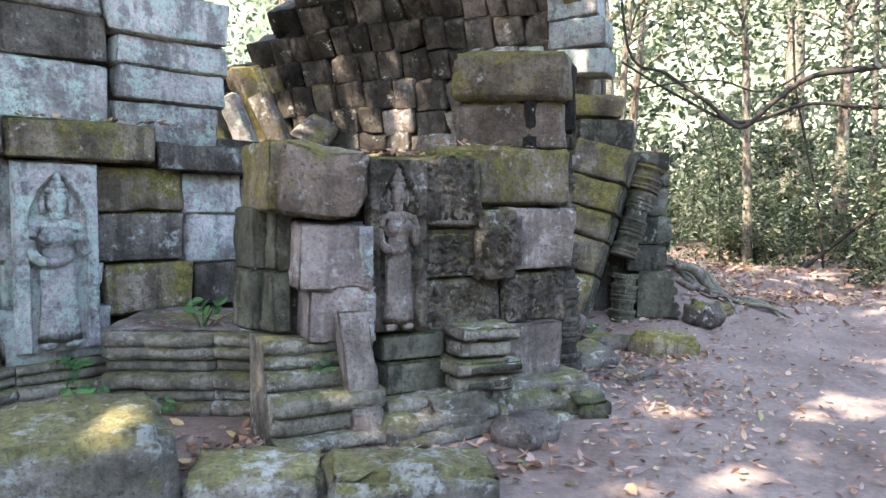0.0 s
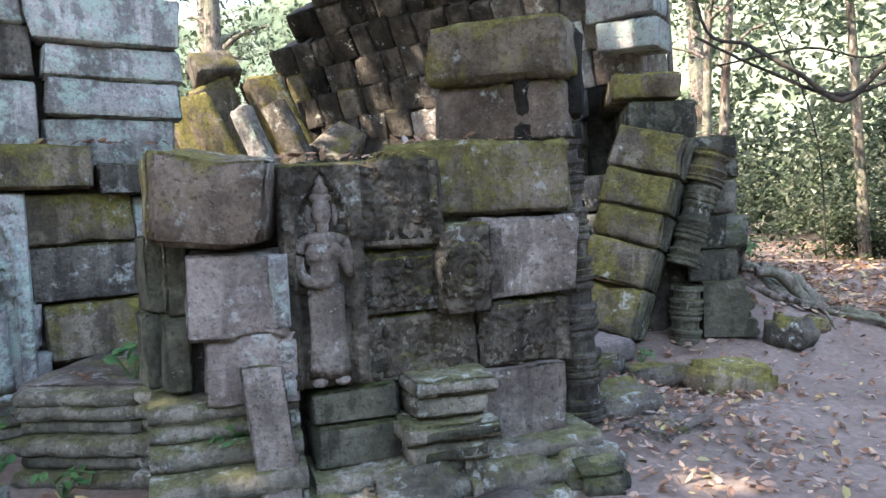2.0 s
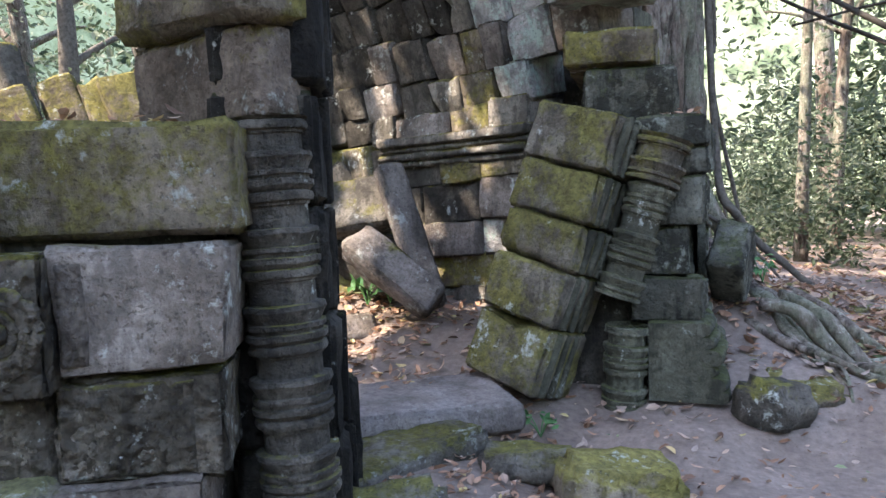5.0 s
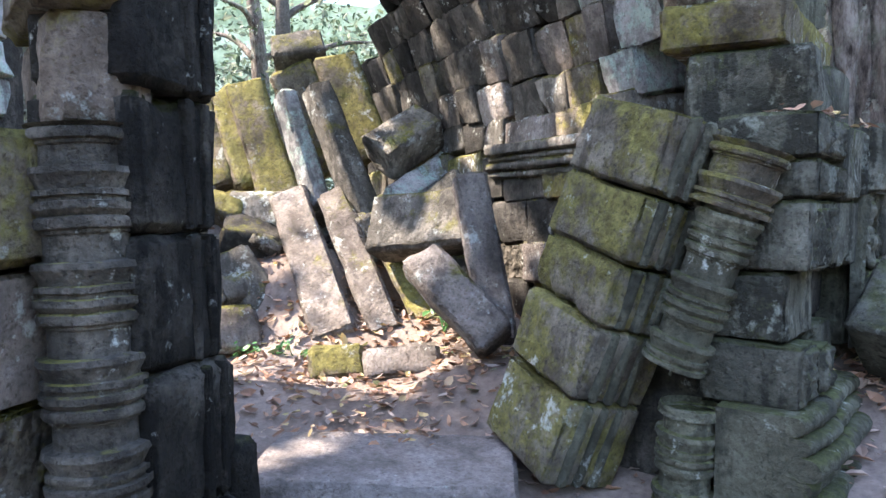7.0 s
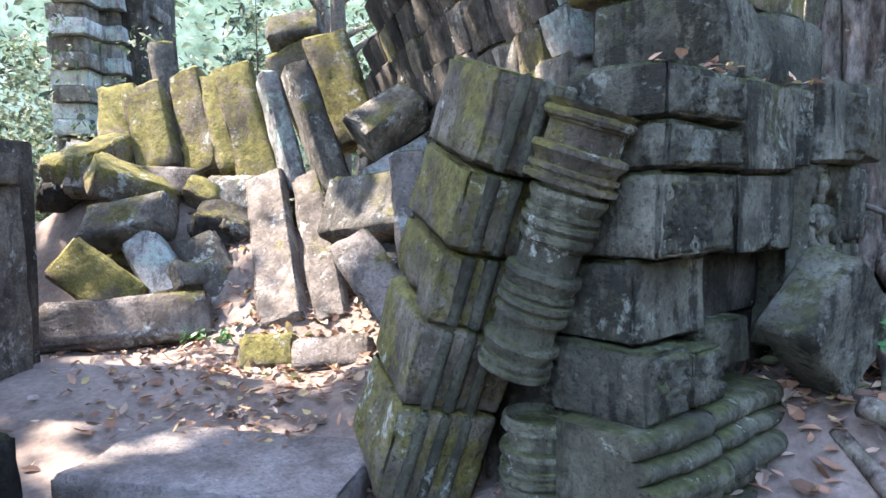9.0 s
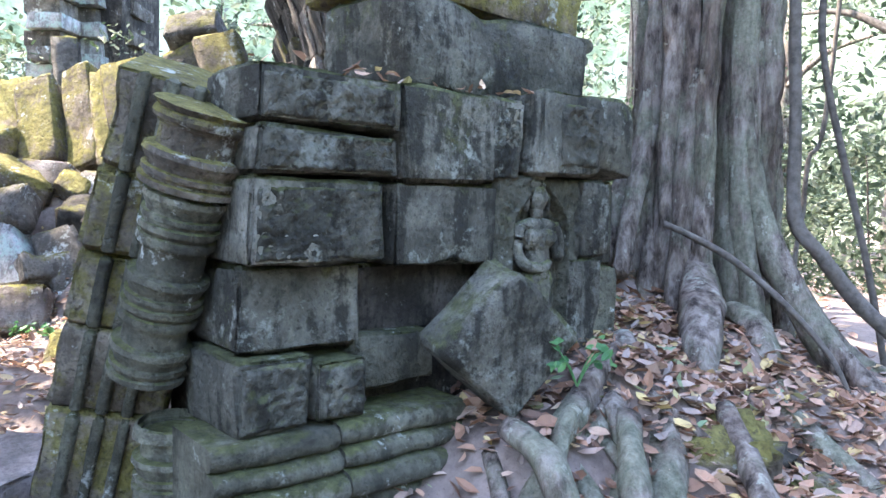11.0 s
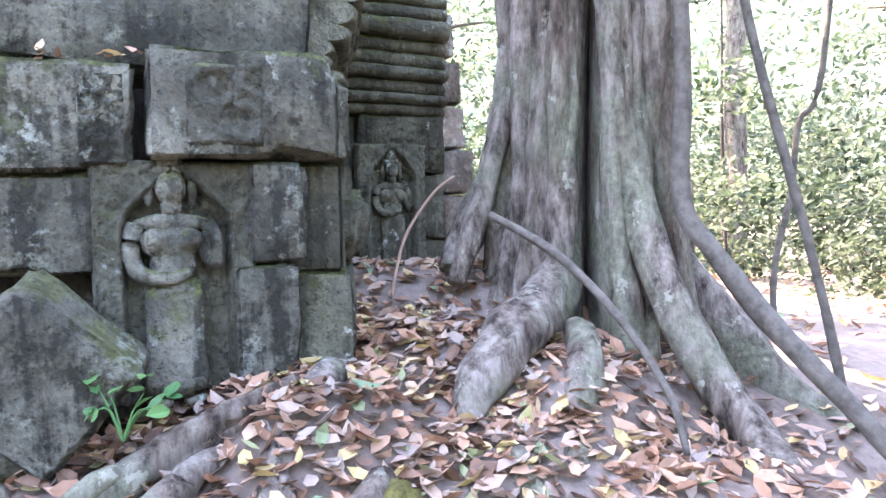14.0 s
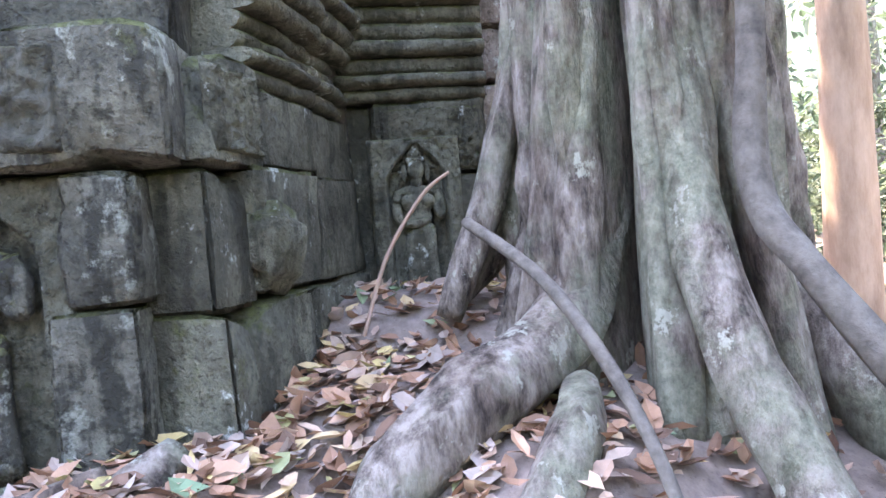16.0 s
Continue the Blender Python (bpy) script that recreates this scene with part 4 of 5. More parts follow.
for j in range(len(zs) - 1):
    for k in range(NS):
        tf.append((j * NS + k, j * NS + (k + 1) % NS, (j + 1) * NS + (k + 1) % NS, (j + 1) * NS + k))
obj("trunk", tv, tf, BARK, tree)
ROOTS = [([(2.05, 11.5, 1.55), (2.33, 11.14, 1.14), (2.55, 10.8, 0.98), (2.72, 10.52, 0.84), (2.8, 10.4, 0.7)], [.06, .13, .14, .11, .05]),
         ([(3.0, 10.8, .66), (3.2, 10.65, .62), (3.4, 10.45, .5), (3.6, 10.3, .38)], [.05, .065, .06, .03]),
         ([(2.36, 11.6, 2.5), (2.44, 11.56, 1.95), (2.58, 11.53, 1.45), (2.73, 11.52, 1.15), (2.86, 11.55, .93), (3.02, 11.6, .7), (3.3, 11.58, .5), (3.7, 11.4, .34)], [.03, .07, .09, .1, .1, .1, .08, .04]),
         ([(2.55, 11.12, .98), (2.78, 11.02, .92), (2.93, 10.88, .76), (3.05, 10.72, .58)], [.05, .09, .075, .05]),
         ([(2.3, 12.0, 1.2), (2.8, 12.2, .6), (3.2, 12.35, .4), (3.7, 12.4, .25)], [.15, .12, .09, .04]),
         ([(1.7, 11.3, 1.9), (1.68, 11.05, 1.45), (1.75, 10.85, 1.2)], [.1, .11, .06]),
         ([(1.9, 11.2, 2.2), (1.88, 11.0, 1.6), (1.95, 10.8, 1.15)], [.06, .07, .05])]
ROOTS2 = [([(2.62, 9.92, .93), (2.85, 9.72, .8), (3.1, 9.55, .64), (3.3, 9.3, .48), (3.4, 9.05, .3)], [.06, .09, .09, .08, .04]),
          ([(2.95, 8.85, .3), (2.92, 8.88, .55), (2.95, 9.05, .68), (2.9, 9.25, .78), (2.8, 9.5, .86), (2.7, 9.75, .92)], [.05, .07, .07, .06, .06, .04]),
          ([(3.05, 8.85, .35), (3.0, 9.0, .56), (3.0, 9.2, .66), (2.95, 9.4, .78)], [.04, .05, .05, .03]),
          ([(3.12, 10.45, .66), (3.44, 10.35, .5), (3.75, 10.2, .4), (4.1, 10.0, .26)], [.06, .06, .05, .03]),
          ([(2.9, 8.8, .75), (3.15, 8.75, .7), (3.35, 8.7, .45), (3.6, 8.55, .22), (3.9, 8.3, .08)], [.05, .06, .06, .05, .03]),
          ([(3.1, 9.3, .75), (3.35, 9.0, .62), (3.55, 8.85, .36), (3.75, 8.7, .14)], [.05, .06, .05, .03]),
          ([(3.2, 9.9, .7), (3.5, 9.6, .55), (3.8, 9.35, .3), (4.1, 9.1, .14), (4.4, 8.9, .05)], [.05, .06, .055, .05, .03])]
rq = random.Random(15)
SPREAD = []
for k in range(13):
    x, y = rq.uniform(2.75, 3.2), rq.uniform(8.75, 9.8)
    a, L = rq.uniform(-1.35, 0.15), rq.uniform(0.8, 1.7)
    pts = []
    for j in range(6):
        px, py = x + math.cos(a) * L * j / 5 + rq.uniform(-0.05, 0.05), y + math.sin(a) * L * j / 5 + rq.uniform(-0.05, 0.05)
        pts.append((px, py, height(px, py) + rq.uniform(0.0, 0.07) - (0.06 if j in (0, 5) else 0)))
    r = rq.uniform(0.018, 0.05)
    SPREAD.append((pts, [r, r * 1.15, r, r * 0.9, r * 0.75, r * 0.4]))
for pts, rad in ROOTS + ROOTS2 + SPREAD:
    tube("root", pts, rad, BARK, tree, seg=12, rough=0.18)
for k, a in enumerate((-2.35, -1.9, -1.5, -1.2, -0.93, -0.36, -0.08, 0.3, 0.75)):
    p = TC + Vector((math.cos(a) * 0.42, math.sin(a) * 0.42, 0))
    R = (0.52 if k < 3 else 0.64) + 0.08 * math.sin(k * 3)
    q = TC + Vector((math.cos(a + 0.06) * R, math.sin(a + 0.06) * R, 0))
    tube("aerial_root", [(p.x, p.y, 4.6), (p.x + 0.06, p.y, 3.2), (p.x + 0.05, p.y + 0.02, 2.2), (p.x * 0.6 + q.x * 0.4 + 0.03, p.y * 0.6 + q.y * 0.4, 1.4), (q.x, q.y, height(q.x, q.y) - 0.05)], [.04, .05 + 0.02 * (k % 3), .06 + 0.015 * (k % 2), .075, .06], BARK, tree, seg=12, rough=0.22, ridges=3)
# ---- lianas and fallen branches ----
def vine(name, pts, radii, label, cat="vine", mat=None):
    return tagged(tube(name, pts, radii, mat or BARK_DARK, None, seg=8, rough=0.12), label, cat)


vine("liana", [(2.55, 11.7, 6.0), (2.6, 11.7, 3.5), (2.66, 11.7, 2.2), (2.71, 11.65, 1.58), (2.87, 11.69, 1.33), (3.08, 11.81, 1.02), (3.37, 11.87, .76), (3.65, 11.92, .5), (4.1, 11.94, .25)], [.04, .04, .04, .05, .05, .05, .045, .04, .03], "thick brown liana hanging from the tree to the ground")
vine("fallen_branch", [(2.24, 10.85, 1.52), (2.59, 11.01, 1.33), (2.9, 11.11, 1.07), (3.16, 11.14, .8), (3.3, 11.1, .6)], [.022, .022, .02, .018, .012], "thin bare fallen branch leaning on the roots", "branch")
vine("bent_twig", [(1.85, 10.47, 1.1), (1.76, 10.59, 1.4), (1.79, 10.75, 1.64), (1.81, 10.87, 1.73)], [.009, .009, .008, .006], "pale bent twig standing in the leaf litter", "branch", LITTER)
vine("liana", [(2.22, 13.57, 4.5), (2.16, 13.4, 2.43), (2.1, 13.26, 2.07), (2.1, 13.19, 1.6), (2.14, 12.99, 1.11), (2.24, 12.92, .7), (2.43, 13.01, .45), (2.76, 13.18, .55), (3.13, 13.45, .8)], [.021] * 9, "slender curved liana at the forest edge")
vine("liana", [(2.59, 13.58, 4.4), (2.66, 13.62, 2.19), (2.74, 13.68, 1.69), (2.81, 13.75, 1.28), (2.95, 13.9, .3)], [.021] * 5, "slender hanging liana at the forest edge")
BR = Matrix.Translation((0.03, -0.09, 1.53)) @ Matrix.Scale(1.45, 4) @ Matrix.Translation((-0.03, 0.09, -1.53))
def far_liana(pts, radii, label):
    vine("liana", [tuple(BR @ Vector(p)) for p in pts], [r * 0.62 for r in radii], label, mat=BRANCH)
far_liana([(5.6, 8.2, 3.4), (5.0, 8.06, 3.11), (4.29, 8.25, 3.02), (3.87, 8.33, 2.73), (3.52, 8.4, 2.44), (3.15, 8.52, 2.76), (2.73, 8.75, 3.13), (2.27, 8.87, 3.5), (2.09, 8.91, 5.6)], [.09, .085, .08, .075, .08, .06, .05, .04, .04], "dark looping liana between the trees")
far_liana([(6.3, 8.7, 2.9), (5.32, 8.53, 2.7), (4.43, 8.63, 2.75), (3.52, 8.43, 2.5), (2.91, 8.83, 2.87), (2.25, 9.06, 3.33)], [.07, .06, .055, .06, .04, .035], "dark sagging liana crossing the clearing")
far_liana([(4.41, 9.13, 5.6), (4.45, 9.07, 3.34), (4.6, 9.0, 2.33), (4.78, 8.94, 1.4), (4.9, 9.0, 0.6)], [.035] * 5, "thin hanging liana over the path edge")
far_liana([(6.6, 9.2, 2.2), (5.63, 8.96, 1.55), (5.0, 8.92, 1.04), (4.4, 8.69, .66), (4.32, 8.57, .56)], [.07, .07, .065, .06, .06], "stout grey liana dipping to the ground")
far_liana([(5.2, 9.3, 5.0), (4.9, 9.2, 3.6), (4.2, 9.2, 3.0), (3.4, 9.0, 3.1), (2.5, 9.1, 3.0)], [.03] * 5, "thin dark twig hanging among the trees")
far_liana([(3.0, 9.2, 5.0), (3.1, 9.2, 3.6), (3.3, 9.1, 2.9), (3.5, 9.0, 2.0), (3.55, 9.0, .8)], [.02] * 5, "thin straight liana in the undergrowth")
vine("liana", [(2.5, 12.16, 6.0), (2.67, 12.16, 3.62), (2.63, 12.1, 3.06), (2.69, 12.11, 2.49), (2.95, 12.3, 1.2), (3.1, 12.4, .3)], [.025] * 6, "thin straight liana beside the trunk")

# ---- leaning corbelled vault ----
vault = empty("wall_vault", "dark leaning corbelled vault of stacked sandstone blocks", "wall", kind="structure")
rv = random.Random(4)
VO = Matrix.Translation((1.65, 8.98, 0)) @ Matrix((Vector((-0.923, 0.386, 0)), Vector((0.386, 0.923, 0)), Vector((0, 0, 1)))).transposed().to_4x4()
z, out = 0.4, 0.0
while z < 5.2:
    h = rv.uniform(0.3, 0.42)
    tilt = 0.0 if z < 2.3 else min(40.0, 8 + 13 * (z - 2.3))
    end = 6.7 - max(0, z - 2.2) * 1.25
    u = (0.62 if 1.6 < z < 2.85 else -0.1) + rv.uniform(-0.05, 0.1)
    while u < end:
        w = rv.uniform(0.26, 0.5) if z > 2.3 else rv.uniform(0.35, 0.8)
        proud = rv.choice([0.0, 0.0, 0.0, 0.0, 0.03, -0.05]) + rv.uniform(-0.012, 0.012)
        # far upper stones are darker: black weathering plus the overhang's shade in their colour
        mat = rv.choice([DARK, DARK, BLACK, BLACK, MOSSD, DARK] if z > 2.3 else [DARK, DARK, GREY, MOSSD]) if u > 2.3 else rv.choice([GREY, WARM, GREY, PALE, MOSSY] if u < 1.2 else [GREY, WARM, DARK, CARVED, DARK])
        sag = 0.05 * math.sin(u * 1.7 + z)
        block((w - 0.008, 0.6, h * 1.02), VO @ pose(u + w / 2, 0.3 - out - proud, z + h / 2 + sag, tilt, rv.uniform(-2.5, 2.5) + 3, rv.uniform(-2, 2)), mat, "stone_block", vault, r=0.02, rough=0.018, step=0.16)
        u += w
    out += h * math.tan(radians(tilt)) * 0.75
    z += h * math.cos(radians(tilt * 0.6))
for z0, z1, out in [(1.95, 2.02, 0.05), (2.02, 2.1, 0.09), (2.1, 2.16, 0.05), (2.16, 2.26, 0.1)]:
    block((1.9, 0.4, z1 - z0), VO @ pose(1.55, 0.2 - out, (z0 + z1) / 2), GREY, "moulding", vault, r=0.015)
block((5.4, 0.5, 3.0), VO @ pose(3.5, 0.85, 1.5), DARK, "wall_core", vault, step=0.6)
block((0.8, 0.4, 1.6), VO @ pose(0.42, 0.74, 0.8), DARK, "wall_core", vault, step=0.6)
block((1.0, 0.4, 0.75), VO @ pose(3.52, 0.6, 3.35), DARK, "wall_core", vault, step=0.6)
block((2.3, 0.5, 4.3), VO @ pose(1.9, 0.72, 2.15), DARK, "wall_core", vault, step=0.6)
for (w, h, x, y, z, mat) in [(0.62, 0.3, 1.78, 8.7, 3.27, PALE), (0.7, 0.34, 1.72, 8.74, 3.62, PALE), (0.6, 0.34, 1.66, 8.78, 3.98, PALE), (0.7, 0.3, 1.65, 8.8, 4.32, PALE)]:
    block((w, 0.7, h), pose(x, y + 0.25, z, 3, rv.uniform(-4, 4), -22), mat, "stone_block", vault, r=0.02, rough=0.014)
# ---- rubble in the courtyard ----
RUB = [((-2.57, 9.04, 1.83), (-1.19, 8.44, .6), .38, .2, WARM, 0), ((-2.21, 9.31, 1.82), (-.84, 8.69, .62), .28, .2, WARM, 0), ((-1.43, 9.27, 1.53), (-.63, 9.1, .7), .36, .22, MOSSY, 0),
       ((-2.85, 9.23, 2.91), (-2.37, 9.28, 1.7), .2, .26, PALE, 30), ((-2.49, 9.34, 2.96), (-1.81, 9.46, 1.5), .28, .26, GREY, 30), ((-2.88, 9.98, 3.4), (-2.39, 10.06, 2.2), .5, .25, MOSSY, 0),
       ((-3.45, 9.15, 3.05), (-2.77, 9.12, 1.7), .42, .25, MOSSY, 10), ((-3.7, 9.01, 3.01), (-3.16, 8.98, 1.9), .28, .25, MOSSY, 10), ((-3.96, 8.86, 3.03), (-3.43, 8.82, 1.9), .4, .25, MOSSY, -10),
       ((-4.28, 8.49, 2.87), (-3.75, 8.45, 1.9), .46, .25, MOSSY, 0), ((-4.87, 8.42, 2.94), (-4.45, 8.26, 2.1), .44, .3, MOSSY, 10)]
RUB2 = [((-4.77, 8.87, 3.48), (-4.35, 8.86, 2.4), .3, .25, GREY, 30), ((-2.05, 9.8, 2.2), (-1.8, 10.4, 2.6), .46, .4, GREY, 20), ((-1.75, 9.69, 1.75), (-1.67, 10.88, 2.3), .3, .25, PALE, 0),
        ((-1.6, 9.9, 1.3), (-1.1, 10.3, 1.8), .7, .3, GREY, 0), ((-3.74, 9.76, 3.5), (-3.34, 10.23, 3.6), .4, .35, GREY, 15), ((-4.06, 7.61, 1.85), (-3.2, 8.61, 1.78), .3, .26, WARM, 0),
        ((-3.25, 7.55, 1.35), (-2.65, 8.11, 1.5), .44, .3, GREY, 20), ((-2.77, 7.86, 1.31), (-2.19, 8.05, .6), .34, .25, PALE, 0), ((-2.54, 8.28, 1.25), (-1.99, 8.44, .6), .36, .3, GREY, 20),
        ((-2.9, 7.27, 1.15), (-2.4, 7.68, .7), .42, .3, MOSSY, 0)]
RUB3 = [((-3.6, 9.9, 3.36), (-3.25, 10.3, 2.1), .55, .4, MOSSY, 0), ((-2.45, 6.95, .6), (-1.86, 8.13, .64), .4, .32, WARM, 0), ((-.95, 7.95, .47), (-.66, 8.26, .5), .28, .22, MOSSY, 10), ((-.62, 8.2, .47), (-.2, 8.6, .5), .26, .24, WARM, 10), ((-2.97, 8.4, 1.34), (-2.75, 8.6, 1.42), .16, .12, GREY, 0),
        ((-3.03, 8.65, 1.65), (-2.5, 9.1, 1.65), .38, .3, GREY, 0), ((-.14, 8.9, 1.94), (.35, 8.62, .7), .26, .16, WARM, 10), ((-.3, 8.5, 1.3), (.43, 8.48, .75), .32, .25, WARM, 0), ((-1.21, 8.97, 1.5), (-.15, 9.1, 1.6), .52, .3, GREY, 0),
        ((-.9, 9.3, 1.2), (-.1, 9.0, 1.0), .5, .4, DARK, 20)]
for a, b, w, t, mat, lean in RUB + RUB2 + RUB3:
    long = (Vector(a) - Vector(b)).length > 0.9
    ob = beam(a, b, w, t, mat, lean, "fallen_slab" if long else "fallen_block", "toppled sandstone slab with mossy weathered faces in the rubble" if long else "broken sandstone block lying in the rubble heap")
    tagged(ob, category="stone slab" if long else "stone block", group="rubble in the courtyard")
rr = random.Random(11)
for k in range(80):
    x, y = rr.uniform(-5.6, -1.2), rr.uniform(7.6, 11.0)
    if x > -2.2 and y < 9.1:
        continue
    s = rr.uniform(0.22, 0.6)
    ob = block((s * rr.uniform(0.8, 1.7), s, s * rr.uniform(0.45, 0.8)), pose(x, y, height(x, y) + s * rr.uniform(0.0, 0.5), rr.uniform(-35, 35), rr.uniform(-35, 35), rr.uniform(0, 180)), rr.choice([GREY, MOSSY, MOSSY, PALE, DARK]), "rubble_block", None, r=0.04, rough=0.03, label="tumbled sandstone block in the rubble heap")
    tagged(ob, category="stone block", group="rubble in the courtyard")

# ---- loose stones along the path ----
LOOSE = [(-1.85, 3.3, 0.12, 0.95, 0.75, 0.46, 4, -3, 28, PALEMOSS), (-0.95, 3.5, 0.03, 0.72, 0.42, 0.22, 3, 2, 8, PALEMOSS), (-0.15, 3.5, 0.04, 0.9, 0.5, 0.2, -4, 3, 12, PALEMOSS), (1.2, 5.85, 0.12, 0.5, 0.4, 0.24, 5, 0, 30, GREY), (1.5, 5.55, 0.06, 0.6, 0.35, 0.14, 0, 4, 50, WARM),
         (2.1, 6.55, 0.1, 0.6, 0.4, 0.26, 4, 6, 20, MOSSY), (1.6, 6.75, 0.12, 0.55, 0.3, 0.16, 0, 0, 10, GREY), (1.2, 5.25, 0.02, 0.5, 0.4, 0.12, 0, 3, 70, GREY), (1.0, 4.75, 0.06, 0.3, 0.26, 0.2, 8, 0, 20, DEEP)]
LOOSE2 = [(3.25, 9.75, 0.45, 0.5, 0.42, 0.3, 10, -6, 40, MOSSY), (3.1, 8.1, 0.16, 0.5, 0.4, 0.3, 5, 5, 10, MOSSY), (3.6, 9.9, 0.32, 0.4, 0.3, 0.2, 10, 5, 70, GREY), (3.9, 10.6, 0.28, 0.5, 0.35, 0.22, 6, 4, 20, GREY), (3.3, 10.0, 0.45, 0.3, 0.2, 0.18, 5, 12, 10, GREY), (0.55, 4.3, 0.04, 0.36, 0.3, 0.16, 0, 0, 40, WARM), (2.9, 7.75, 0.2, 0.4, 0.34, 0.3, 10, 8, 40, DARK)]
for x, y, z, sx, sy, sz, rx, ry, rz, mat in LOOSE + LOOSE2:
    ob = block((sx, sy, sz), pose(x, y, z + sz * 0.25, rx, ry, rz), mat, "loose_stone", None, r=0.07, rough=0.035, label="weathered mossy stone half sunk in the earth")
    tagged(ob, category="stone", group="loose stones")

# ---- far tower ----
tower = empty("ruined_tower", "pale ruined sandstone tower behind the rubble", "tower")
for k in range(22):
    for j in range(3):
        block((1.0, 1.6, 0.42), pose(-17.6 - 0.4 * j + (k % 2) * 0.25, 11.4 + 1.0 * j, 3.2 + 0.44 * k, 0, 0, 50 + rr.uniform(-3, 3)), rr.choice([GREY, PALE]), "stone_block", tower, step=0.6, rough=0.03)
block((2.4, 2.6, 9.4), pose(-18.6, 12.8, 4.5, 0, 0, 50), DARK, "tower_core", tower, step=2)
block((5.0, 5.0, 3.0), pose(-18.6, 12.8, 1.2, 0, 0, 50), GREY, "tower_base", tower, step=1, rough=0.1)

# ---- forest ----
rf = np.random.RandomState(7)


def in_view_ring(n, r0, r1):
    a = rf.uniform(0, 2 * math.pi, n)
    r = np.sqrt(rf.uniform(r0 * r0, r1 * r1, n))
    return np.stack([0.5 + r * np.cos(a), 7 + r * np.sin(a)], 1)


def trunk_tree(x, y, h, r, mat, label, crown_n=900, crown_r=2.6, leaf=0.2):
    t = empty("forest_tree", label, "tree", "forest trees")
    z0 = height(x, y) - 0.1
    dx, dy = rf.uniform(-0.6, 0.6, 2)
    pts = [(x, y, z0), (x + dx * 0.2, y + dy * 0.2, z0 + h * 0.3), (x + dx * 0.5, y + dy * 0.4, z0 + h * 0.65), (x + dx, y + dy, z0 + h)]
    tube("trunk", pts, [r * 1.35, r, r * 0.8, r * 0.45], mat, t, seg=12, rough=0.08)
    cs = []
    for k in range(5):
        a, zz = rf.uniform(0, 6.28), z0 + h * rf.uniform(0.55, 0.95)
        L = crown_r * rf.uniform(0.5, 1.0)
        e = (x + dx * 0.7 + L * math.cos(a), y + dy * 0.7 + L * math.sin(a), zz + L * 0.45)
        tube("limb", [(x + dx * 0.6, y + dy * 0.6, zz), ((x + e[0]) / 2, (y + e[1]) / 2, zz + L * 0.35), e], [r * 0.4, r * 0.28, r * 0.1], mat, t, seg=7)
        cs.append(e)
    cc = np.array(cs)[rf.randint(0, 5, crown_n)] + rf.normal(size=(crown_n, 3)) * crown_r * np.array([0.38, 0.38, 0.26])
    ob = leaves("crown", cc, rf.normal(size=(crown_n, 3)) + np.array([0, 0, 1.0]), rf.uniform(0.6, 1.3, crown_n) * leaf, FOLIAGE, int(abs(x * 100) + abs(y * 10)) + 1, kind="")
    ob.parent = t
    return t


spots = [(0.2, 13.9, 0.15, BARK_WARM), (4.2, 17.5, 0.1, BARK), (6.9, 16.0, 0.09, BARK), (5.2, 20.5, 0.13, BARK), (9.5, 17.0, 0.14, BARK), (8.4, 13.8, 0.06, BARK_DARK), (11.5, 14.0, 0.2, BARK), (1.5, 21.0, 0.25, BARK), (-0.5, 24.0, 0.3, BARK_DARK), (-4.5, 20.0, 0.2, BARK),
         (-7.5, 18.0, 0.25, BARK), (-11.0, 15.5, 0.25, BARK_DARK), (-9.5, 22.0, 0.3, BARK), (13.0, 9.0, 0.25, BARK), (10.5, 21.5, 0.3, BARK)]
for x, y, r, mat in spots + [(-13, 8, 0.25, BARK), (-15, 18, 0.3, BARK), (12, 3, 0.25, BARK_DARK), (10, -4, 0.3, BARK), (-10, -2, 0.3, BARK), (0, -9, 0.3, BARK), (-9, 3, .3, BARK), (6, 26, .3, BARK), (-5, 28, .3, BARK)]:
    trunk_tree(x, y, rf.uniform(8, 12), r, mat, "pale tan forest tree with a smooth trunk" if mat is BARK_WARM else "slender forest tree with sparse pale green leaves")


def thicket(n_shrubs, per, seed, zone, spread, zmax, size, name, label, mat=FOLIAGE):
    """Shrubs and saplings: sprays of leaves gathered in clumps of uneven height, with gaps between them."""
    rs = np.random.RandomState(seed)
    zone = np.array(zone)
    out = []
    for k in range(n_shrubs):
        c = zone[rs.randint(0, len(zone))]
        if -7 < c[0] < 6.4 and -5 < c[1] < 14:
            continue
        R, H = spread * rs.uniform(0.5, 1.3), zmax * rs.beta(1.3, 2.0) + 0.5
        m = int(per * (0.5 + H / zmax))
        sprays = np.stack([rs.normal(size=14) * R * 0.55, rs.normal(size=14) * R * 0.55, H * rs.uniform(0.1, 1.0, 14)], 1)
        p = sprays[rs.randint(0, 14, m)] + rs.normal(size=(m, 3)) * R * np.array([0.26, 0.26, 0.13])
        out.append(p + np.array([c[0], c[1], 0.05]))
    p = np.concatenate(out)
    p = p[p[:, 2] > 0.03]
    x, y = p[:, 0] + rs.normal(size=len(p)) * 0.35, p[:, 1] + rs.normal(size=len(p)) * 0.35
    clear = ((x > -6) & (x < 6.2) & (y > -4) & (y < 13.0)) | ((x > 5) & (x < 7.5) & (y < 8.5)) | ((x < 4) & (y < 3))
    p = p[~clear]
    n = len(p)
    return leaves(name, p, rs.normal(size=(n, 3)) * 0.7 + np.array([0, 0, 0.9]), rs.uniform(0.6, 1.4, n) * size, mat, seed, label=label, category="undergrowth")


def noise_clumps(rs, n):
    k = max(8, n // 110)
    centres = rs.normal(size=(k, 3))
    return centres[rs.randint(0, k, n)] + rs.normal(size=(n, 3)) * 0.3


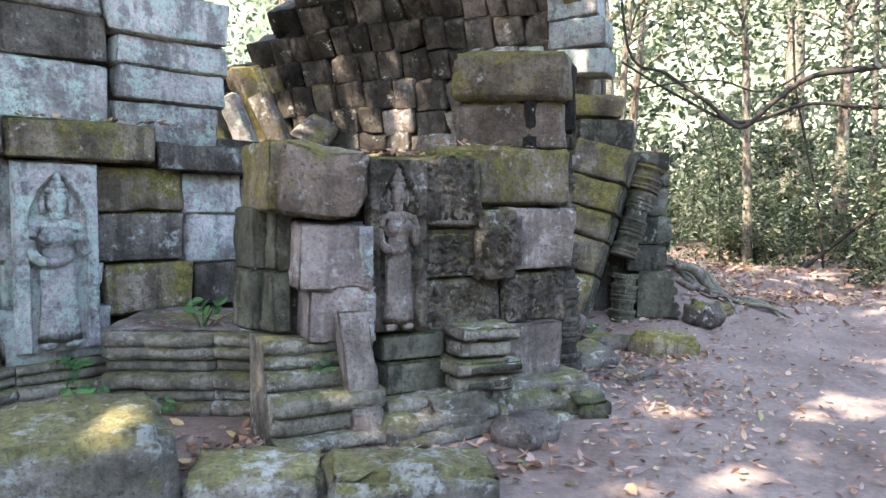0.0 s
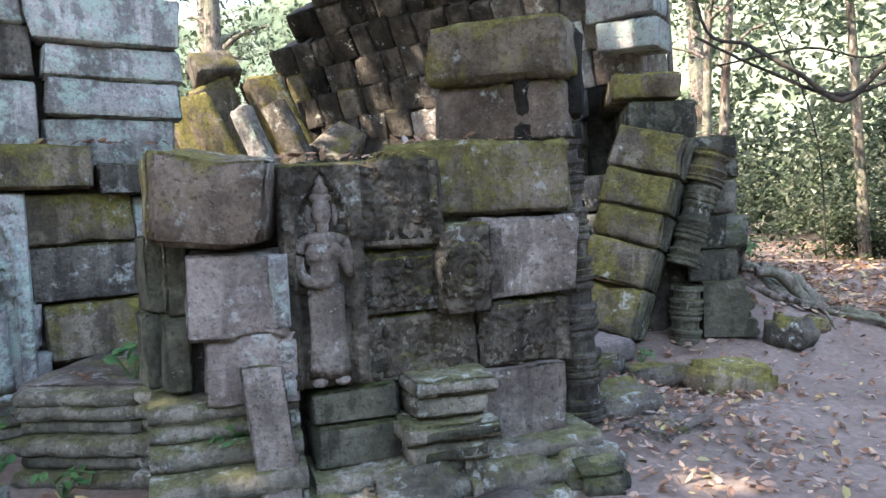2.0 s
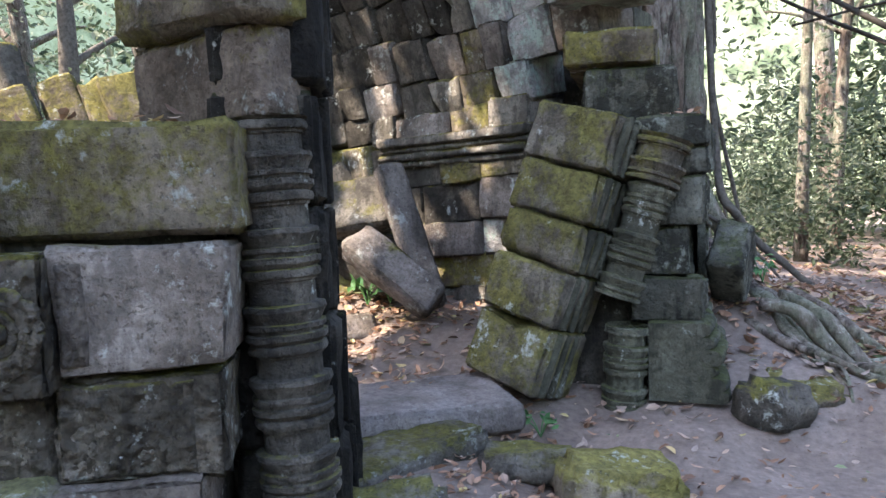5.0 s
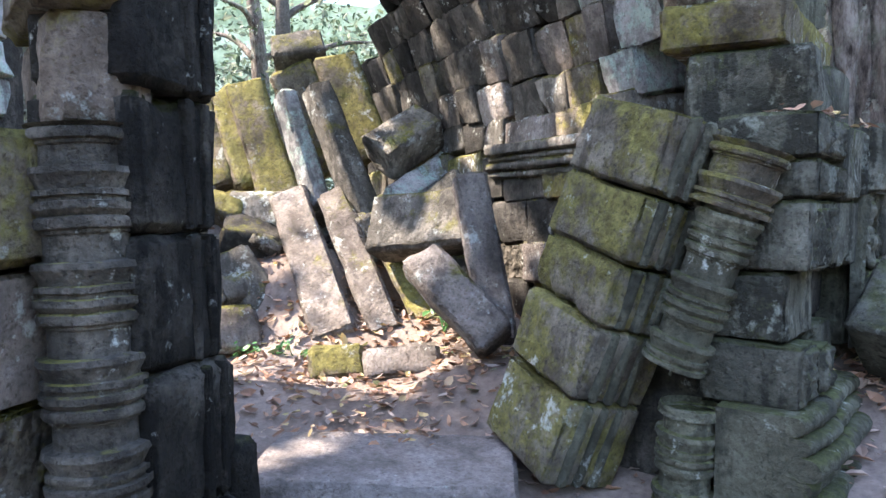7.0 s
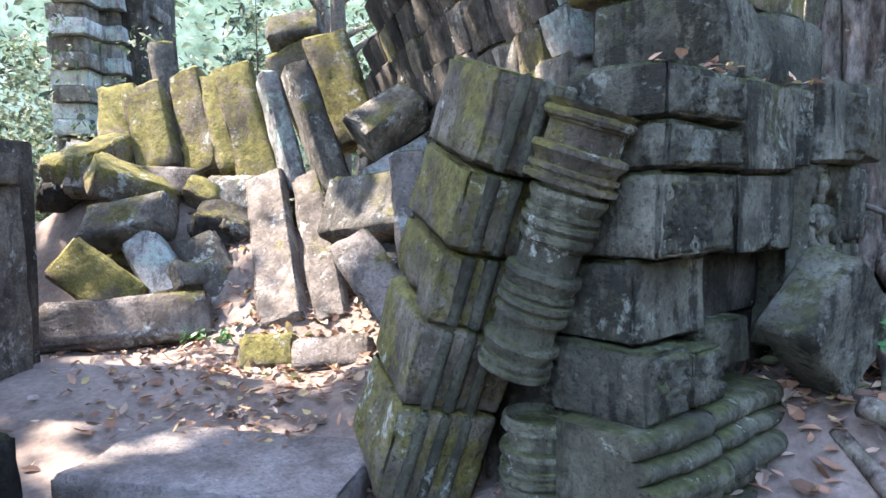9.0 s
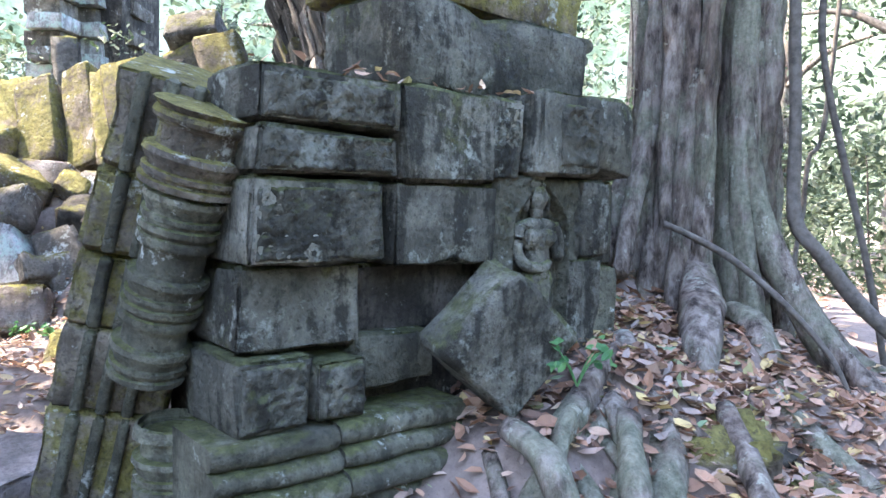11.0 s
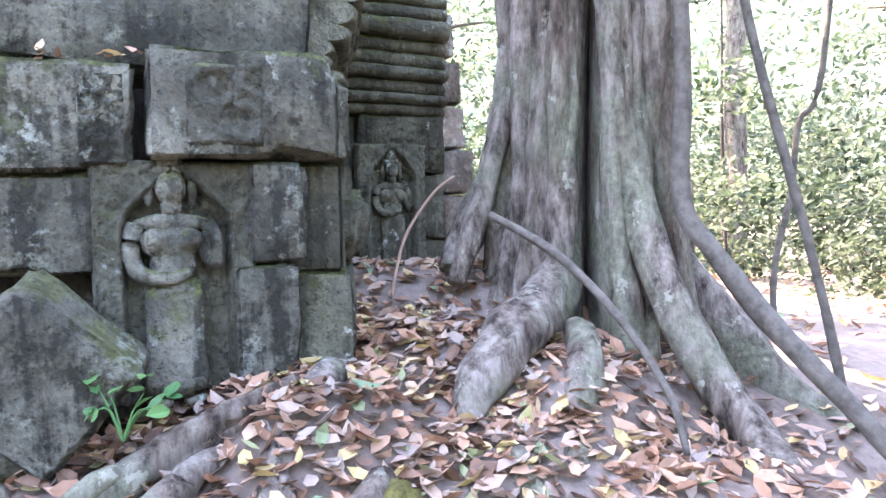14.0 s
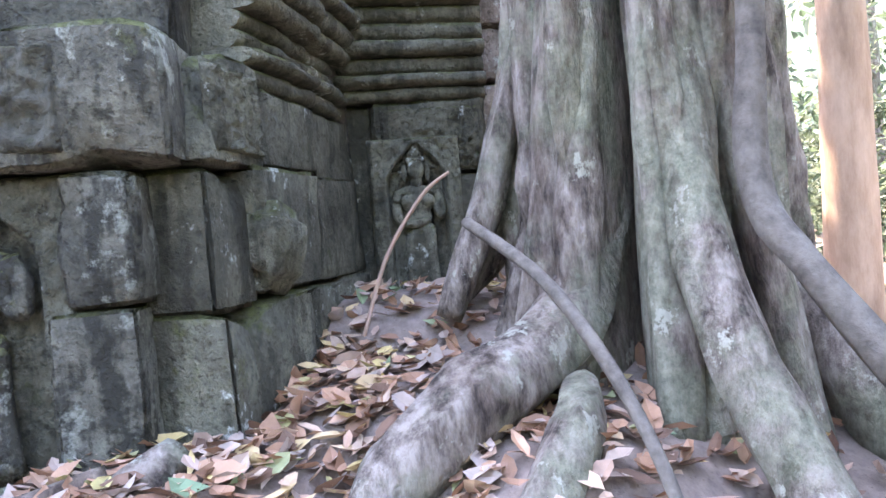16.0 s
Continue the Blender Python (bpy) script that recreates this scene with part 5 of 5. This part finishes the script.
near = [(x, y) for x, y in in_view_ring(900, 7.0, 12.0) if not (-1.2 < x < 3.4 and y < 18) and (x > 5.8 and y > 8 or y > 13.6) and not (-1.5 < x < 2 and y < 16) and x > 6.2]
north = [(x, y) for x, y in in_view_ring(900, 8.0, 16.0) if y > 14.5 and -8 < x < 6]
mid = [(x, y) for x, y in in_view_ring(900, 11, 20) if y > 3 or x > 8]
farz = [(x, y) for x, y in in_view_ring(900, 20, 34) if y > -5]
thicket(36, 800, 21, near, 0.8, 3.4, 0.11, "undergrowth", "dense small-leaved shrubs at the edge of the clearing")
thicket(110, 420, 22, mid, 1.5, 7.5, 0.19, "undergrowth", "pale green forest undergrowth with haze painted into its leaves", HAZY_FOLIAGE)
thicket(26, 420, 25, north, 1.0, 3.6, 0.13, "undergrowth", "pale green saplings at the clearing's edge", HAZY_FOLIAGE)
thicket(90, 460, 24, [p for p in mid if p[0] > 6 or p[0] < -2], 1.2, 5.5, 0.16, "undergrowth", "dark green shrubs under the forest trees")
thicket(190, 340, 23, farz, 2.6, 13.0, 0.38, "forest_backdrop", "distant forest foliage with haze painted into its leaf colours", HAZY_FOLIAGE)
rh = np.random.RandomState(91)
spray = np.array([tuple(BR @ Vector(p)) for p in [(5.6, 8.2, 3.6), (5.0, 8.1, 3.5), (4.4, 8.3, 3.9), (5.9, 8.7, 3.1), (3.9, 8.5, 3.7), (5.3, 8.5, 2.9), (3.2, 8.9, 3.9), (5.6, 8.9, 4.2), (5.8, 8.9, 2.3), (5.4, 8.8, 1.9)]])
hp = spray[rh.randint(0, 10, 2200)] + rh.normal(size=(2200, 3)) * np.array([0.55, 0.5, 0.4])
leaves("hanging_foliage", hp, rh.normal(size=(2200, 3)) * 0.6 + np.array([0, 0, 1.0]), rh.uniform(0.08, 0.18, 2200), FOLIAGE, 92, label="dark green leaf sprays hanging among the lianas", category="foliage")
rb = random.Random(77)
for k in range(26):
    x, y = rb.choice(near if k % 2 else mid)
    h, lean = rb.uniform(2.5, 7), rb.uniform(-0.5, 0.5)
    vine("bare_sapling", [(x, y, -0.05), (x + lean * 0.4, y + 0.2 * lean, h * 0.4), (x + lean, y - 0.3 * lean, h * 0.75), (x + lean * 1.9, y, h)], [.03, .025, .018, .008], "thin bare dark sapling in the undergrowth", "sapling", BRANCH)

# leaf layer added overhead, out of view, to keep the sun off the ruins
n = 9000
cx = np.stack([rf.uniform(-15, 0, n), rf.uniform(-8, 9, n), rf.uniform(9.5, 12.5, n)], 1)
cl = noise_clumps(rf, n)
cx += cl * np.array([1.2, 1.2, 0.6])
# gaps placed for sun patches on the courtyard and path
for hx, hy, hr in ((-8.6, 3.9, 3.2), (-3.9, 0.4, 0.9), (-9.8, 2.8, 1.6), (-6.5, 1.0, 0.5)):
    cx = cx[np.hypot(cx[:, 0] - hx, cx[:, 1] - hy) > hr]
cx = cx[(cx[:, 0] < -5) | (rf.uniform(0, 1, len(cx)) < 0.65)]
# extra clumps keep the sun off the leaning jamb, pier and path
cx = np.concatenate([cx] + [np.array([hx, hy, 11.0]) + rf.normal(size=(420, 3)) * np.array([0.8, 0.8, 0.4]) for hx, hy in ((-5.1, 2.8), (-5.3, 1.6), (-4.1, 2.7))])
n = len(cx)
leaves("canopy", cx, rf.normal(size=(n, 3)) * 0.6 + np.array([0, 0, 1.0]), rf.uniform(0.4, 0.8, n), FOLIAGE, 31, label="unseen leaf layer added above the ruins to block the sun", category="canopy", narrow=0.6)

# distance: a far cylinder with haze painted in its colour and a faint glow
dv, df = [], []
for k in range(49):
    a = 2 * math.pi * k / 48
    dv += [(70 * math.cos(a), 7 + 70 * math.sin(a), -3), (70 * math.cos(a), 7 + 70 * math.sin(a), 24 + 3 * math.sin(k * 2.3))]
for k in range(48):
    df.append((2 * k, 2 * k + 1, 2 * k + 3, 2 * k + 2))
HAZE, hnt, hb = nodes_of("painted_forest_haze")
hg = hnt.nodes.new("ShaderNodeNewGeometry")
hn = nd(hnt, "ShaderNodeTexNoise", Scale=0.35, Detail=8.0, Roughness=0.7)
hnt.links.new(hg.outputs["Position"], hn.inputs["Vector"])
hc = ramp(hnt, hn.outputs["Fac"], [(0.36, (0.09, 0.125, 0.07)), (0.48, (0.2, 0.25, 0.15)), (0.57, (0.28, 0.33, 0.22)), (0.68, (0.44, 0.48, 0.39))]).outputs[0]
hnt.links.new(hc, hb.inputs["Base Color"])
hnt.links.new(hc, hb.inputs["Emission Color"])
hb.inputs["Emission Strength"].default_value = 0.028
hb.inputs["Roughness"].default_value = 1.0
tagged(obj("backdrop", dv, df, HAZE, flat=True), "faintly glowing backdrop with sunlit forest haze painted on", "backdrop", kind="structure")

# ---- leaf litter ----
def litter(n, seed, sampler, size, name, lift=0.012):
    rs = np.random.RandomState(seed)
    pts = []
    while len(pts) < n:
        x, y = sampler(rs)
        pts.append((x, y, height(x, y) + lift + rs.uniform(0, 0.02)))
    return leaves(name, pts, rs.normal(size=(n, 3)) * 0.35 + np.array([0, 0, 1.0]), rs.uniform(0.5, 1.3, n) * size, LITTER, seed + 1, label="dry curled brown and tan fallen leaves", category="leaf litter", narrow=0.5, curl=0.3)


litter(3000, 41, lambda rs: (rs.normal(2.5, 0.8), rs.normal(10.2, 0.8)), 0.105, "leaf_litter", 0.02)
litter(900, 48, lambda rs: (rs.normal(3.7, 0.6), rs.normal(9.8, 0.9)), 0.095, "leaf_litter", 0.02)
litter(1500, 42, lambda rs: (rs.uniform(3.0, 6.5), rs.uniform(9.0, 15)), 0.11, "leaf_litter")
litter(1700, 43, lambda rs: (rs.normal(-0.8, 1.1), rs.normal(8.4, 0.8)), 0.09, "leaf_litter")
litter(1200, 44, lambda rs: (rs.normal(1.7, 0.6), rs.normal(5.9, 1.0)), 0.07, "leaf_litter")
litter(1600, 45, lambda rs: (rs.uniform(1.0, 5.5), rs.uniform(1.5, 9.5)), 0.055, "leaf_litter")
litter(400, 46, lambda rs: (rs.normal(-0.6, 0.8), rs.normal(3.9, 0.25)), 0.1, "leaf_litter")
litter(4000, 47, lambda rs: (rs.uniform(-6, 14), rs.uniform(10, 24)), 0.12, "leaf_litter")

# leaves lying on ledges and wall tops
def ledge_leaves(n, seed, W, u0, u1, v0, v1, z, size=0.07):
    rs = np.random.RandomState(seed)
    pts = [tuple(W @ Vector((rs.uniform(u0, u1), rs.uniform(v0, v1), z + rs.uniform(0, 0.02)))) for _ in range(n)]
    leaves("leaf_litter", pts, rs.normal(size=(n, 3)) * 0.35 + np.array([0, 0, 1.0]), rs.uniform(0.5, 1.3, n) * size, LITTER, seed, label="dry brown leaves caught on a stone ledge", category="leaf litter", narrow=0.5, curl=0.3)


ledge_leaves(40, 51, LW, 0.0, 1.6, -0.14, 0.0, 2.135)
ledge_leaves(45, 52, PW, 0.1, 1.45, 0.0, 0.6, 0.625)
ledge_leaves(35, 53, CW, -0.1, 0.7, 0.0, 0.3, 1.845)
ledge_leaves(40, 54, CW, 0.55, 1.4, 0.15, 0.5, 1.94)
ledge_leaves(60, 55, RW, 0.1, 2.1, -0.02, 0.25, 2.12)
ledge_leaves(70, 56, wall_frame(-0.1, 6.6, 36), 0.0, 1.2, 0.0, 0.6, 0.42)


def plant(x, y, z, size, seed, label):
    rs = np.random.RandomState(seed)
    t = empty("small_plant", label, "plant", "small green plants")
    tops = []
    for k in range(6):
        a = rs.uniform(0, 6.28)
        e = (x + size * math.cos(a) * rs.uniform(0.3, 0.8), y + size * math.sin(a) * rs.uniform(0.3, 0.8), z + size * rs.uniform(0.4, 0.9))
        tube("stem", [(x, y, z - 0.03), ((x + e[0]) / 2, (y + e[1]) / 2, z + size * 0.4), e], [0.005, 0.004, 0.002], FRESH, t, seg=5)
        for _ in range(3):
            tops.append((e[0] + rs.normal() * size * 0.16, e[1] + rs.normal() * size * 0.16, e[2] + rs.normal() * size * 0.12))
    n = len(tops)
    ob = leaves("foliage", tops, rs.normal(size=(n, 3)) * 0.5 + np.array([0, -0.5, 1.0]), rs.uniform(0.35, 0.6, n) * size, FRESH, seed, kind="", narrow=0.55)
    ob.parent = t


for i, (x, y, z, size) in enumerate([(-1.75, 5.0, 0.6, 0.2), (-2.4, 4.55, 0.1, 0.22), (-2.55, 4.7, 0.3, 0.16), (-1.9, 4.5, 0.08, 0.16), (-0.75, 4.15, 0.4, 0.2), (-0.85, 4.05, 0.12, 0.16), (2.95, 9.15, 0.9, 0.16), (-1.3, 8.1, 0.42, 0.2), (-1.75, 7.9, 0.42, 0.18), (-0.4, 8.9, 0.7, 0.25), (1.55, 7.3, 0.15, 0.12), (-0.1, 8.75, 0.75, 0.2)]):
    plant(x, y, z, size, 60 + i, "small fresh green seedling growing from the stones")
